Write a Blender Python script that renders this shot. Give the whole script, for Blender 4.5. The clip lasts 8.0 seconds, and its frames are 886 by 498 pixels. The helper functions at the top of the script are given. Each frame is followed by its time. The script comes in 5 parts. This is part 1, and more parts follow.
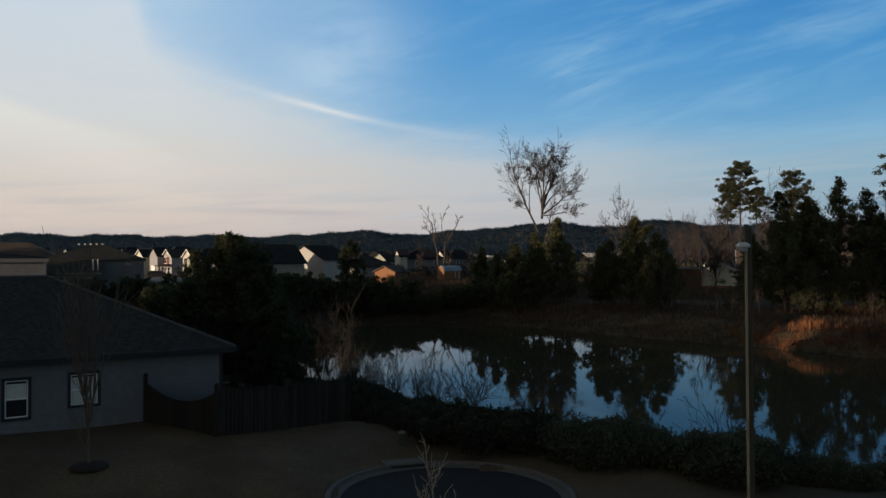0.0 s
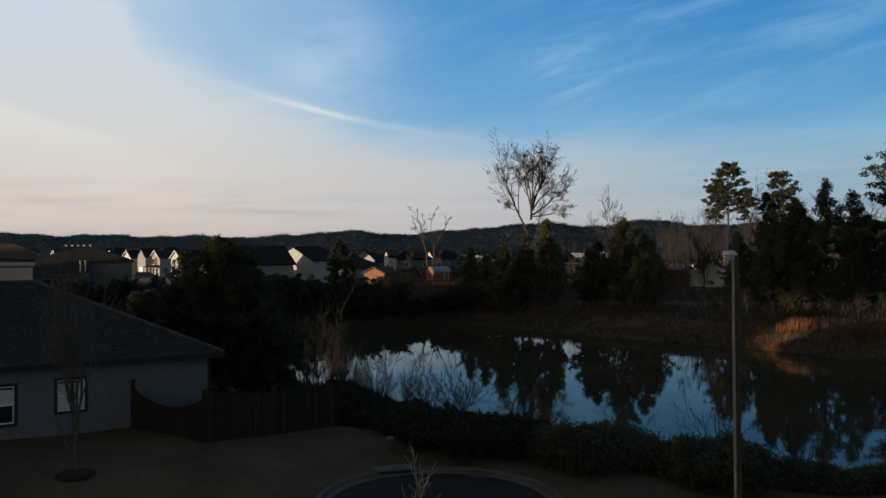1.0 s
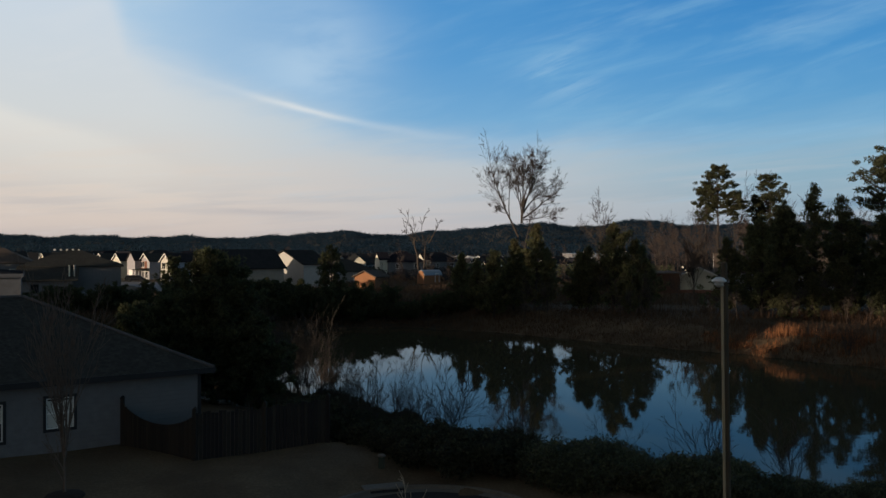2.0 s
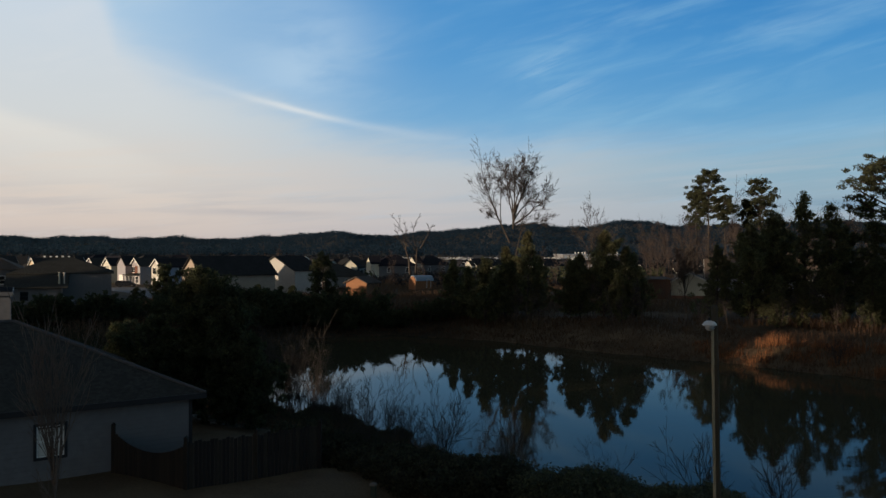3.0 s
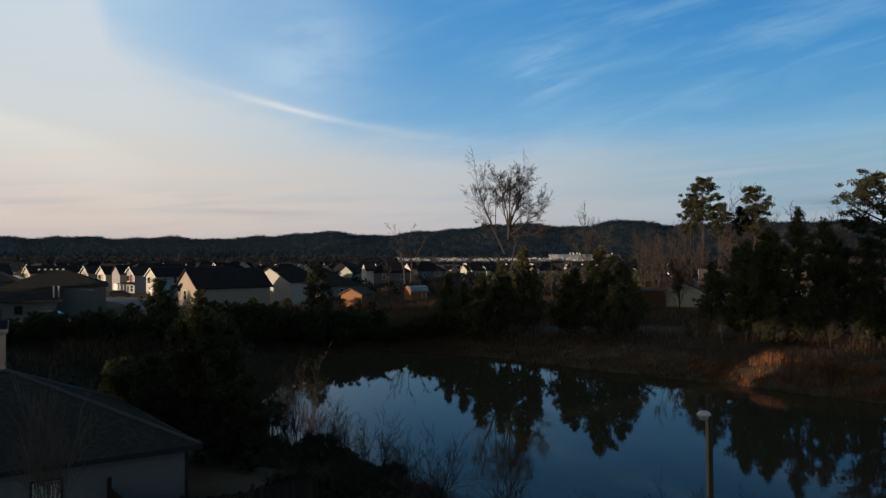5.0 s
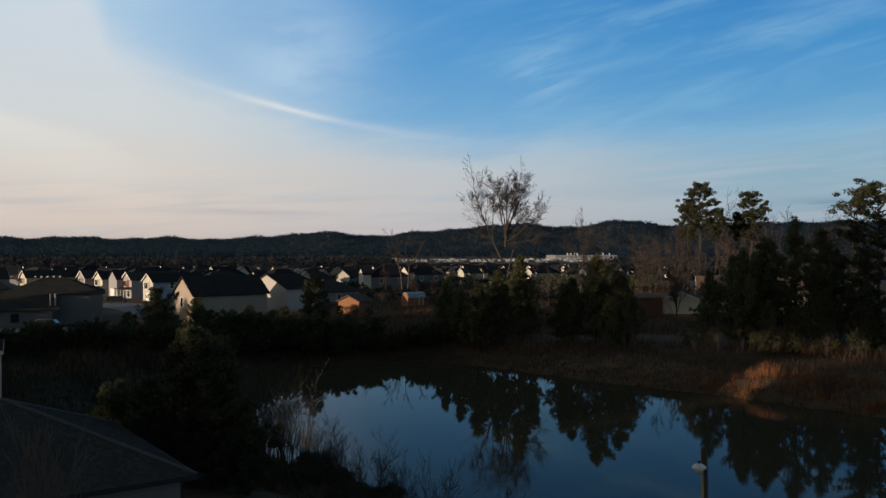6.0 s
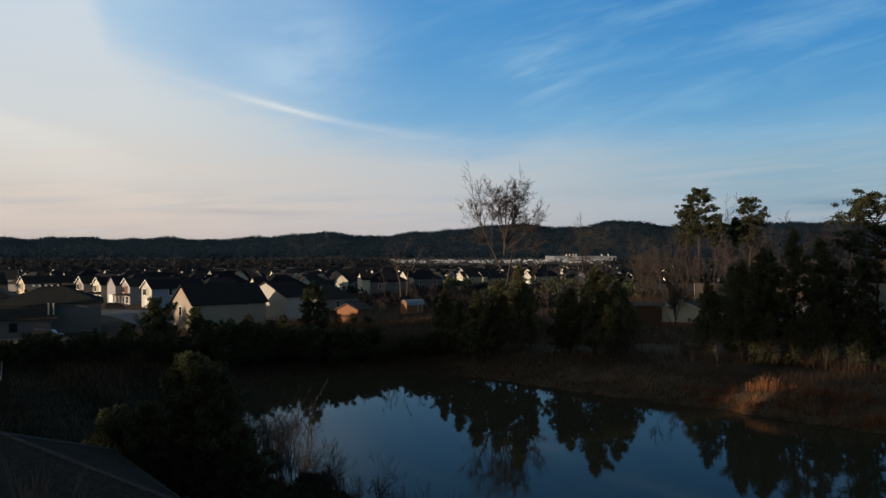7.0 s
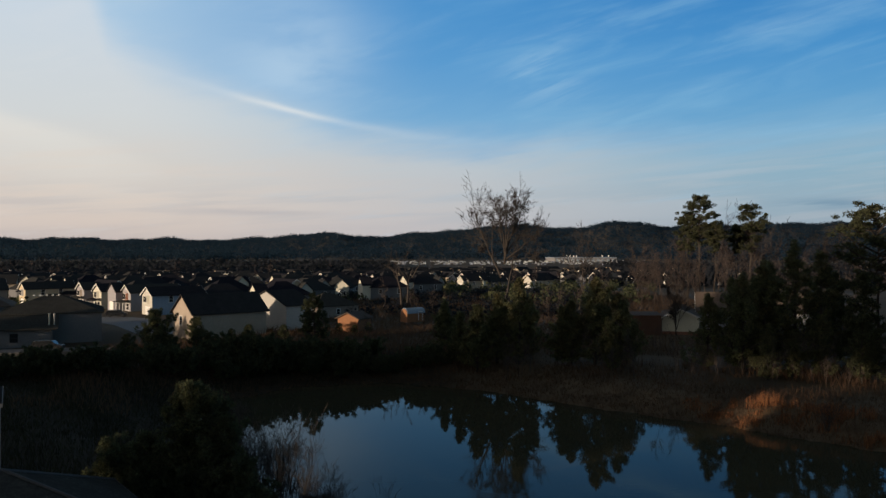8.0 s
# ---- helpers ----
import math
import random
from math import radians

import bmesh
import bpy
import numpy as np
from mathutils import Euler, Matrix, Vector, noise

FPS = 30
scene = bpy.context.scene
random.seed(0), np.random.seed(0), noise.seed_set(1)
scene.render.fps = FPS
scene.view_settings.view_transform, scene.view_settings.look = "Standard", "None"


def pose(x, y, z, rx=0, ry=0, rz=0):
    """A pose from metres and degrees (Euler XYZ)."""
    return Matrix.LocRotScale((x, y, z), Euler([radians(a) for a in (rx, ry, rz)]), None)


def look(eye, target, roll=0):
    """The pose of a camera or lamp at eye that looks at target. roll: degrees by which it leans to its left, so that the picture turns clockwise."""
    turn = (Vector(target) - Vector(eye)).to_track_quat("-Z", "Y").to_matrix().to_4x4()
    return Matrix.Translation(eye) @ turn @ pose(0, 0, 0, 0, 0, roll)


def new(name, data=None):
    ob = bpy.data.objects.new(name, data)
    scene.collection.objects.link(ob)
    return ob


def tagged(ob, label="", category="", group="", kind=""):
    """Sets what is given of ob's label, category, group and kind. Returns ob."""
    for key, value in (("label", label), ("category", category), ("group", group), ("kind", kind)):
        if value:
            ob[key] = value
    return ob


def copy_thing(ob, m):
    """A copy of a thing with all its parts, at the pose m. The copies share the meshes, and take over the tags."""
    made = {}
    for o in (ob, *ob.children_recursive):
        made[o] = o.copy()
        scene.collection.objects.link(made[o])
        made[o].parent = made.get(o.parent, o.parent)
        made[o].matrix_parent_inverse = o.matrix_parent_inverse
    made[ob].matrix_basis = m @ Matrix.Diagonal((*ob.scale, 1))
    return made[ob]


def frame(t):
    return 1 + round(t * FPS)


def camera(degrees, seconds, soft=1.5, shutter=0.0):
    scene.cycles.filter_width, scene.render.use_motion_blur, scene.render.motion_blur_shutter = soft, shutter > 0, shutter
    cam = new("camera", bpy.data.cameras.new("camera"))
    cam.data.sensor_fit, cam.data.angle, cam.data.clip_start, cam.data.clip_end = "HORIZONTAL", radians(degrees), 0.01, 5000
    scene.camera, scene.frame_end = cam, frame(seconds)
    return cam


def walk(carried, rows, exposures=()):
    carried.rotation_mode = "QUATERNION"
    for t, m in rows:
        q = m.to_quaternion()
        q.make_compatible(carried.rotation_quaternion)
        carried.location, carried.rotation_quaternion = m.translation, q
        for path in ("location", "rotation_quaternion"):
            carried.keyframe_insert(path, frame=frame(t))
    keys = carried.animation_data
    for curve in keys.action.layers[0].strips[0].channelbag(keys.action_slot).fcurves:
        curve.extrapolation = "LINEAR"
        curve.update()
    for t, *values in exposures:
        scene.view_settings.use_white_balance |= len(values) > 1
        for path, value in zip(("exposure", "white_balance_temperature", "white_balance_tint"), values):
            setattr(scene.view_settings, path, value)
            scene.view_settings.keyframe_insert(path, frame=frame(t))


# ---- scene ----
# ---- camera and its rise ----
cam = camera(56.0, 8.0)
PATH = [
    (0, 0.501, 0.724, 10.053, 0.041, 0.001, 0.241),
    (0.5, 0.502, 0.722, 10.095, -0.314, 0.004, 0.208),
    (1, 0.527, 0.723, 10.254, -0.688, 0.003, 0.206),
    (1.5, 0.533, 0.712, 10.491, -1.005, -0.001, 0.161),
    (3, 0.524, 0.671, 11.943, -1.907, 0.032, 0.084),
    (3.5, 0.500, 0.634, 12.437, -2.099, 0.024, 0.034),
    (4, 0.498, 0.605, 13.021, -2.193, 0.029, 0.017),
    (4.5, 0.482, 0.574, 13.554, -2.195, 0.004, 0.002),
    (6, 0.559, 0.614, 15.421, -2.419, -0.011, 0.015),
    (6.5, 0.537, 0.602, 16.064, -2.460, -0.005, 0.010),
    (7, 0.564, 0.691, 16.892, -2.498, -0.006, 0.007),
    (7.5, 0.534, 0.654, 17.714, -2.492, -0.004, 0.024),
    (8, 0.532, 0.651, 18.524, -2.477, 0.010, 0.032),
]


def aim(x, y, z, yaw, pitch, roll):
    a, b = radians(yaw), radians(pitch)
    way = Vector((-math.sin(a) * math.cos(b), math.cos(a) * math.cos(b), math.sin(b)))
    return look((x, y, z), Vector((x, y, z)) + way * 100, roll)


walk(cam, [(t, aim(*row)) for t, *row in PATH])

# ---- sky, sun ----
SUN_AZ = radians(-123)      # from straight ahead (+y), to the left
SUN_EL = radians(4.4)
SUN_DIR = Vector((math.sin(SUN_AZ) * math.cos(SUN_EL), math.cos(SUN_AZ) * math.cos(SUN_EL), math.sin(SUN_EL)))


class Graph:
    """Short hand for a node tree."""

    def __init__(self, tree):
        self.tree, self.nodes, self.links = tree, tree.nodes, tree.links

    def put(self, sock, v):
        if isinstance(v, bpy.types.NodeSocket):
            self.links.new(v, sock)
        elif isinstance(v, (tuple, list)) and len(v) == 3 and sock.type == "RGBA":
            sock.default_value = (*v, 1)
        else:
            sock.default_value = v

    def m(self, op, *args, clamp=False):
        n = self.nodes.new("ShaderNodeMath")
        n.operation, n.use_clamp = op, clamp
        for s, v in zip(n.inputs, args):
            self.put(s, v)
        return n.outputs[0]

    def add(self, a, b):
        return self.m("ADD", a, b)

    def sub(self, a, b):
        return self.m("SUBTRACT", a, b)

    def mul(self, a, b):
        return self.m("MULTIPLY", a, b)

    def smooth(self, v, lo, hi, a=0.0, b=1.0):
        n = self.nodes.new("ShaderNodeMapRange")
        n.interpolation_type = "SMOOTHSTEP"
        for s, x in zip(n.inputs, (v, lo, hi, a, b)):
            self.put(s, x)
        return n.outputs[0]

    def bell(self, v, mid, width):
        """1 at mid, falling off as a bell curve."""
        q = self.mul(self.sub(v, mid), 1.0 / width)
        return self.m("POWER", 2.718, self.mul(self.mul(q, q), -1.0))

    def mix(self, f, a, b, mode="MIX"):
        n = self.nodes.new("ShaderNodeMix")
        n.data_type, n.blend_type = "RGBA", mode
        self.put(n.inputs[0], f), self.put(n.inputs[6], a), self.put(n.inputs[7], b)
        return n.outputs[2]

    def xyz(self, x, y, z):
        n = self.nodes.new("ShaderNodeCombineXYZ")
        for s, v in zip(n.inputs, (x, y, z)):
            self.put(s, v)
        return n.outputs[0]

    def noise(self, vec, scale, detail=4.0, rough=0.55, warp=0.0):
        n = self.nodes.new("ShaderNodeTexNoise")
        self.put(n.inputs["Vector"], vec)
        for k, v in (("Scale", scale), ("Detail", detail), ("Roughness", rough), ("Distortion", warp)):
            n.inputs[k].default_value = v
        return n.outputs["Fac"]

    def ramp(self, f, stops, bent=False):
        n = self.nodes.new("ShaderNodeValToRGB")
        n.color_ramp.interpolation = "B_SPLINE" if bent else "LINEAR"
        while len(n.color_ramp.elements) < len(stops):
            n.color_ramp.elements.new(0.5)
        for e, (p, c) in zip(n.color_ramp.elements, stops):
            e.position, e.color = p, (*c, 1)
        self.put(n.inputs[0], f)
        return n.outputs[0]


def lin(r, g, b):
    """Display values of 0 to 255 as linear light."""
    return tuple((c / 255 / 12.92) if c < 10.3 else ((c / 255 + 0.055) / 1.055) ** 2.4 for c in (r, g, b))


def build_sky():
    world = bpy.data.worlds.new("evening_sky")
    scene.world = world
    world.use_nodes = True
    g = Graph(world.node_tree)
    g.nodes.clear()
    tc = g.nodes.new("ShaderNodeTexCoord").outputs["Generated"]
    sep = g.nodes.new("ShaderNodeSeparateXYZ")
    g.links.new(tc, sep.inputs[0])
    x, y, z = sep.outputs
    flat = g.m("SQRT", g.add(g.mul(x, x), g.mul(y, y)))
    el = g.m("DIVIDE", z, g.m("MAXIMUM", flat, 0.02))          # tangent of the elevation
    az = g.m("ARCTAN2", x, y)                                  # 0 ahead, positive to the right
    e01 = g.m("MULTIPLY", g.m("ARCTAN2", z, flat), 1 / (math.pi / 2), clamp=True)
    a01 = g.m("MULTIPLY", g.add(az, 0.7), 1 / 1.4, clamp=True)
    # clear air: pale towards the sunset, blue away from it, deep blue overhead
    high = [(0.30, lin(60, 96, 128)), (0.6, lin(62, 66, 74)), (1.0, lin(60, 62, 68))]
    clear_l = g.ramp(e01, [(0.0, lin(206, 206, 208)), (0.10, lin(184, 205, 222)), (0.185, lin(172, 202, 226))] + high)
    clear_m = g.ramp(e01, [(0.0, lin(176, 190, 202)), (0.095, lin(112, 166, 208)), (0.14, lin(84, 150, 204)), (0.185, lin(70, 141, 200))] + high)
    clear_r = g.ramp(e01, [(0.0, lin(150, 178, 198)), (0.095, lin(92, 156, 202)), (0.14, lin(66, 140, 198)), (0.185, lin(44, 124, 190))] + high)
    west, east = g.smooth(az, -0.46, 0.06, 1.0, 0.0), g.smooth(az, -0.02, 0.42)
    clear = g.mix(east, g.mix(west, clear_m, clear_l), clear_r)
    # a milky sheet of high haze lies below a bowed edge that falls from the left and levels out
    milk_l = g.ramp(e01, [(0.0, lin(190, 180, 178)), (0.022, lin(204, 193, 187)), (0.06, lin(209, 204, 199)), (0.095, lin(206, 210, 212)), (0.14, lin(202, 211, 219)), (0.185, lin(197, 211, 225))] + high)
    milk_m = g.ramp(e01, [(0.0, lin(184, 180, 184)), (0.03, lin(190, 188, 191)), (0.06, lin(186, 193, 200)), (0.085, lin(172, 192, 208)), (0.12, lin(142, 181, 211)), (0.185, lin(110, 165, 208))] + high)
    milk_r = g.ramp(e01, [(0.0, lin(148, 160, 174)), (0.03, lin(140, 165, 183)), (0.06, lin(132, 169, 192)), (0.085, lin(126, 170, 201)), (0.12, lin(104, 160, 204)), (0.185, lin(70, 141, 198))] + high)
    milk = g.mix(g.smooth(az, 0.0, 0.46), g.mix(g.smooth(az, -0.34, 0.06, 1.0, 0.0), milk_m, milk_l), milk_r)
    rim = g.ramp(a01, [(0.20, (0.80,) * 3), (0.243, (0.60,) * 3), (0.258, (0.46,) * 3), (0.29, (0.402,) * 3), (0.35, (0.368,) * 3), (0.45, (0.308,) * 3), (0.54, (0.292,) * 3), (0.64, (0.284,) * 3),
                       (0.77, (0.302,) * 3), (0.90, (0.31,) * 3)], True)
    # drawn-out veils, flatter towards the horizon
    lift = g.add(el, 0.10)
    u, v = g.m("DIVIDE", az, lift), g.m("DIVIDE", 0.35, lift)
    tilt = g.add(g.mul(u, 0.30), g.mul(v, 1.0))
    along = g.sub(u, g.mul(v, 0.5))
    wisp = g.noise(g.xyz(g.mul(along, 0.6), g.mul(tilt, 2.6), 0.0), 1.6, 7.0, 0.58, 0.35)
    fine = g.noise(g.xyz(g.mul(along, 1.2), g.mul(tilt, 7.0), 5.0), 1.6, 6.0, 0.6, 0.5)
    soft = g.noise(g.xyz(g.add(g.mul(az, 3.0), g.mul(el, 3.5)), g.sub(g.mul(el, 11.0), g.mul(az, 1.2)), 3.0), 1.25, 5.0, 0.5, 0.5)
    bands = g.noise(g.xyz(g.add(g.mul(az, 4.0), g.mul(el, 10.0)), g.sub(g.mul(el, 60.0), g.mul(az, 5.0)), 7.0), 1.0, 5.0, 0.55, 0.3)
    ragged = g.add(g.mul(g.sub(soft, 0.5), 0.10), g.mul(g.sub(fine, 0.5), 0.03))
    under = g.sub(g.mul(rim, 0.5), g.add(el, ragged))
    veil = g.smooth(under, g.smooth(az, -0.3, -0.1, -0.05, -0.022), g.smooth(az, -0.3, 0.1, 0.045, 0.05))
    veil = g.mul(veil, g.smooth(el, 0.30, 0.7, 1.0, 0.1))
    sky = g.mix(veil, clear, milk)
    # mares' tails over the blue, slanting up to the right, and a broad faint veil
    tails = g.noise(g.xyz(g.add(g.mul(az, 4.0), g.mul(el, 5.0)), g.sub(g.mul(el, 26.0), g.mul(az, 6.5)), 11.0), 1.0, 6.0, 0.55, 0.6)
    tails = g.mul(g.smooth(tails, 0.40, 0.74), g.mul(g.smooth(el, 0.06, 0.14), g.smooth(az, 0.02, 0.16)))
    sky = g.mix(g.mul(tails, 0.36), sky, lin(132, 182, 215))
    broad = g.mul(g.bell(g.add(az, g.mul(el, -0.25)), -0.19, 0.07), g.mul(g.bell(el, 0.22, 0.07), g.smooth(soft, 0.25, 0.6)))
    sky = g.mix(g.mul(broad, 0.75), sky, lin(176, 203, 226))
    comb = g.noise(g.xyz(g.add(g.mul(az, 5.0), g.mul(el, 4.0)), g.sub(g.mul(el, 46.0), g.mul(az, 20.0)), 11.0), 1.0, 5.0, 0.6, 0.3)
    comb = g.mul(g.smooth(comb, 0.44, 0.66), g.mul(g.bell(az, 0.165, 0.045), g.bell(el, 0.208, 0.035)))
    sky = g.mix(g.mul(comb, 0.38), sky, lin(168, 202, 224))
    sky = g.mix(g.mul(g.mul(g.smooth(wisp, 0.46, 0.70), g.smooth(fine, 0.40, 0.68)), 0.25), sky, g.mix(west, lin(160, 196, 222), lin(220, 220, 220)))
    # a bright fold with a sharp upper edge, low on the left
    q = g.add(g.sub(el, g.sub(0.012, g.mul(az, 0.30))), g.mul(g.sub(soft, 0.5), 0.06))
    crease = g.mul(g.smooth(q, -0.010, 0.010, 1.0, 0.0), g.smooth(q, -0.09, -0.006))
    sky = g.mix(g.mul(g.mul(crease, g.smooth(az, -0.46, -0.22, 1.0, 0.0)), 0.5), sky, lin(228, 224, 216))
    # warm and grey bars above the horizon
    low = g.mul(g.smooth(bands, 0.42, 0.64), g.bell(el, 0.062, 0.045))
    sky = g.mix(g.mul(low, 0.5), sky, g.mix(g.smooth(az, -0.4, 0.25), lin(220, 204, 192), lin(176, 184, 194)))
    gloom = g.mul(g.smooth(bands, 0.52, 0.36), g.bell(el, 0.05, 0.022))
    sky = g.mix(g.mul(gloom, 0.35), sky, g.mix(g.smooth(az, -0.4, 0.25), lin(186, 181, 182), lin(150, 172, 190)))
    lens = g.mul(g.bell(az, -0.17, 0.07), g.bell(g.add(el, g.mul(g.sub(bands, 0.5), 0.012)), 0.043, 0.004))
    sky = g.mix(g.mul(lens, 0.45), sky, lin(166, 166, 174))
    # an old trail of an aircraft along the edge of the haze, bowed a little
    line = g.add(0.1665, g.add(g.mul(g.add(az, 0.15), -0.225), g.mul(g.m("POWER", g.add(az, 0.15), 2.0), 0.25)))
    width = g.add(0.0034, g.mul(g.m("ABSOLUTE", g.add(az, 0.13)), 0.016))
    q = g.m("DIVIDE", g.sub(g.add(el, g.mul(g.sub(wisp, 0.5), 0.006)), line), width)
    trail = g.m("POWER", 2.718, g.mul(g.mul(q, q), -1.0))
    trail = g.mul(trail, g.add(g.bell(az, -0.145, 0.05), g.mul(g.bell(az, -0.12, 0.17), 0.4)))
    sky = g.mix(g.mul(trail, 0.5), sky, lin(222, 225, 226))
    # small grey cloud low on the right
    grey = g.mul(g.mul(g.bell(az, 0.475, 0.05), g.bell(g.add(el, g.mul(g.sub(bands, 0.5), 0.012)), 0.050, 0.006)), g.smooth(bands, 0.3, 0.55))
    sky = g.mix(g.mul(grey, 0.9), sky, lin(104, 140, 168))
    # the half behind, round the setting sun, is warmer under thicker cloud
    sky = g.mix(1.0, sky, g.xyz(*[g.smooth(y, -0.5, 0.45, k, 1.0) for k in (0.93, 0.73, 0.57)]), "MULTIPLY")
    sky = g.mix(g.smooth(el, -0.02, 0.0), lin(30, 34, 38), sky)
    air = g.nodes.new("ShaderNodeTexSky")
    air.sky_type, air.sun_disc = "NISHITA", False
    air.sun_elevation, air.sun_rotation = SUN_EL, SUN_AZ
    both = g.nodes.new("ShaderNodeAddShader")
    for i, (c, s) in enumerate(((sky, 1.0), (air.outputs[0], 0.01))):
        bg = g.nodes.new("ShaderNodeBackground")
        g.links.new(c, bg.inputs[0])
        bg.inputs[1].default_value = s
        g.links.new(bg.outputs[0], both.inputs[i])
    out = g.nodes.new("ShaderNodeOutputWorld")
    g.links.new(both.outputs[0], out.inputs[0])


build_sky()
sun = new("sun", bpy.data.lights.new("sun", "SUN"))
sun.data.energy, sun.data.angle, sun.data.color = 4.8, radians(0.6), (1.0, 0.77, 0.55)
sun.matrix_world = look(SUN_DIR * 300, (0, 0, 0))

# ---- materials ----
def mat(name, color, rough=0.8, big=0.4, small=6.0, vary=0.35, bump=0.3, metal=0.0, other=None, per="", grain=(1, 1, 1), spec=0.3, thin=0.0):
    """A surface with stains at the scale big and grain at the scale small (waves per metre); other: a second colour that the stains
    show; per: 'object' or 'island' varies it from piece to piece; thin: share of light that passes through, as in leaves."""
    m = bpy.data.materials.new(name)
    m.use_nodes = True
    g = Graph(m.node_tree)
    b = g.nodes["Principled BSDF"]
    tc = g.nodes.new("ShaderNodeTexCoord").outputs["Object"]
    mp = g.nodes.new("ShaderNodeMapping")
    g.links.new(tc, mp.inputs[0])
    mp.inputs["Scale"].default_value = grain
    n1, n2 = g.noise(tc, big, 4, 0.6, 0.3), g.noise(mp.outputs[0], small, 5, 0.65)
    dark = tuple(c * (1 - vary) for c in color)
    light = tuple(min(1, c * (1 + vary * 0.6)) for c in color)
    c = g.mix(g.smooth(n2, 0.3, 0.7), dark, light)
    c = g.mix(g.mul(g.smooth(n1, 0.42, 0.66), 0.75), c, other or tuple(k * (1 - vary * 0.7) for k in color))
    if per:
        r = g.nodes.new("ShaderNodeObjectInfo").outputs["Random"] if per == "object" else g.nodes.new("ShaderNodeNewGeometry").outputs["Random Per Island"]
        a = 0.14 if per == "soft" else 0.36
        k = g.smooth(r, 0, 1, 1 - a, 1 + a * 0.85)
        c = g.mix(1.0, c, g.xyz(k, k, g.smooth(r, 0, 1, 1 - a * 0.7, 1 + a * 0.45)), "MULTIPLY")
    g.links.new(c, b.inputs["Base Color"])
    g.put(b.inputs["Roughness"], g.smooth(n2, 0.2, 0.8, max(0.02, rough - 0.1), min(1, rough + 0.1)))
    b.inputs["Metallic"].default_value = metal
    b.inputs["Specular IOR Level"].default_value = spec
    if bump:
        bp = g.nodes.new("ShaderNodeBump")
        bp.inputs["Strength"].default_value, bp.inputs["Distance"].default_value = bump, 0.02
        g.links.new(n2, bp.inputs["Height"])
        g.links.new(bp.outputs[0], b.inputs["Normal"])
    if thin:
        tr, mx = g.nodes.new("ShaderNodeBsdfTranslucent"), g.nodes.new("ShaderNodeMixShader")
        g.links.new(g.mix(1.0, c, (1.25, 1.35, 1.15), "MULTIPLY"), tr.inputs[0])
        mx.inputs[0].default_value = thin
        g.links.new(b.outputs[0], mx.inputs[1]), g.links.new(tr.outputs[0], mx.inputs[2])
        g.links.new(mx.outputs[0], g.nodes["Material Output"].inputs[0])
    return m


def water_mat():
    m = bpy.data.materials.new("pond_water")
    m.use_nodes = True
    g = Graph(m.node_tree)
    b = g.nodes["Principled BSDF"]
    tc = g.nodes.new("ShaderNodeTexCoord").outputs["Object"]
    murk = g.noise(tc, 0.06, 3)
    g.links.new(g.mix(g.smooth(murk, 0.3, 0.7), (0.038, 0.036, 0.022), (0.052, 0.046, 0.027)), b.inputs["Base Color"])
    b.inputs["Roughness"].default_value, b.inputs["IOR"].default_value = 0.02, 1.333
    b.inputs["Specular IOR Level"].default_value = 0.08
    ripple = g.noise(g.xyz(*[g.mul(s, k) for s, k in zip(split(g, tc), (1.1, 2.4, 1.0))]), 0.8, 3, 0.5)
    where = g.smooth(g.noise(tc, 0.05, 2), 0.35, 0.7, 0.3, 1.0)
    bp = g.nodes.new("ShaderNodeBump")
    g.put(bp.inputs["Strength"], g.mul(where, 0.05))
    bp.inputs["Distance"].default_value = 0.05
    g.links.new(ripple, bp.inputs["Height"])
    g.links.new(bp.outputs[0], b.inputs["Normal"])
    return m


def split(g, vec):
    s = g.nodes.new("ShaderNodeSeparateXYZ")
    g.links.new(vec, s.inputs[0])
    return s.outputs


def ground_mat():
    """Dormant winter grass, with bare soil and leaf litter, painted darker for shade round the pond's head."""
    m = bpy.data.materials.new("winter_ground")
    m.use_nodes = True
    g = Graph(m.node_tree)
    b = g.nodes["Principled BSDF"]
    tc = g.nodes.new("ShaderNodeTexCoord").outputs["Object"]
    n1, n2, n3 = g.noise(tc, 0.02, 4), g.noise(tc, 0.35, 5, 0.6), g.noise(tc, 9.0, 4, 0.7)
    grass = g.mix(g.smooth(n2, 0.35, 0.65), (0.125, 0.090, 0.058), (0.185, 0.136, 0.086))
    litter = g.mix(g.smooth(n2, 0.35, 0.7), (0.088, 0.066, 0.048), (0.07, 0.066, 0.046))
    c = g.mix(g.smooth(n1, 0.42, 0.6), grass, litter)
    # the mown lawn ends; round the pond's head the colour is darkened to imitate shade
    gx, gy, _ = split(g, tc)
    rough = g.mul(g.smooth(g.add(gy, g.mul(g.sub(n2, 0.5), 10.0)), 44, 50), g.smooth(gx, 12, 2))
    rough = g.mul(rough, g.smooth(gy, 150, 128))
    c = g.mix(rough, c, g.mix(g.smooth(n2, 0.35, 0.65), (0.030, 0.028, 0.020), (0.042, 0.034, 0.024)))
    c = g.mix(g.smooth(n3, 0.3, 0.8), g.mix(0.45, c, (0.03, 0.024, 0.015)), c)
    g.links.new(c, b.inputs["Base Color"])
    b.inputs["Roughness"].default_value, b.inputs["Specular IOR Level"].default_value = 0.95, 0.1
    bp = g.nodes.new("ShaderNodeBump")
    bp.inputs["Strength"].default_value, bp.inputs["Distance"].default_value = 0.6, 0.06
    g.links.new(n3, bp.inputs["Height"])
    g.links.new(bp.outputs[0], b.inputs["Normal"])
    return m


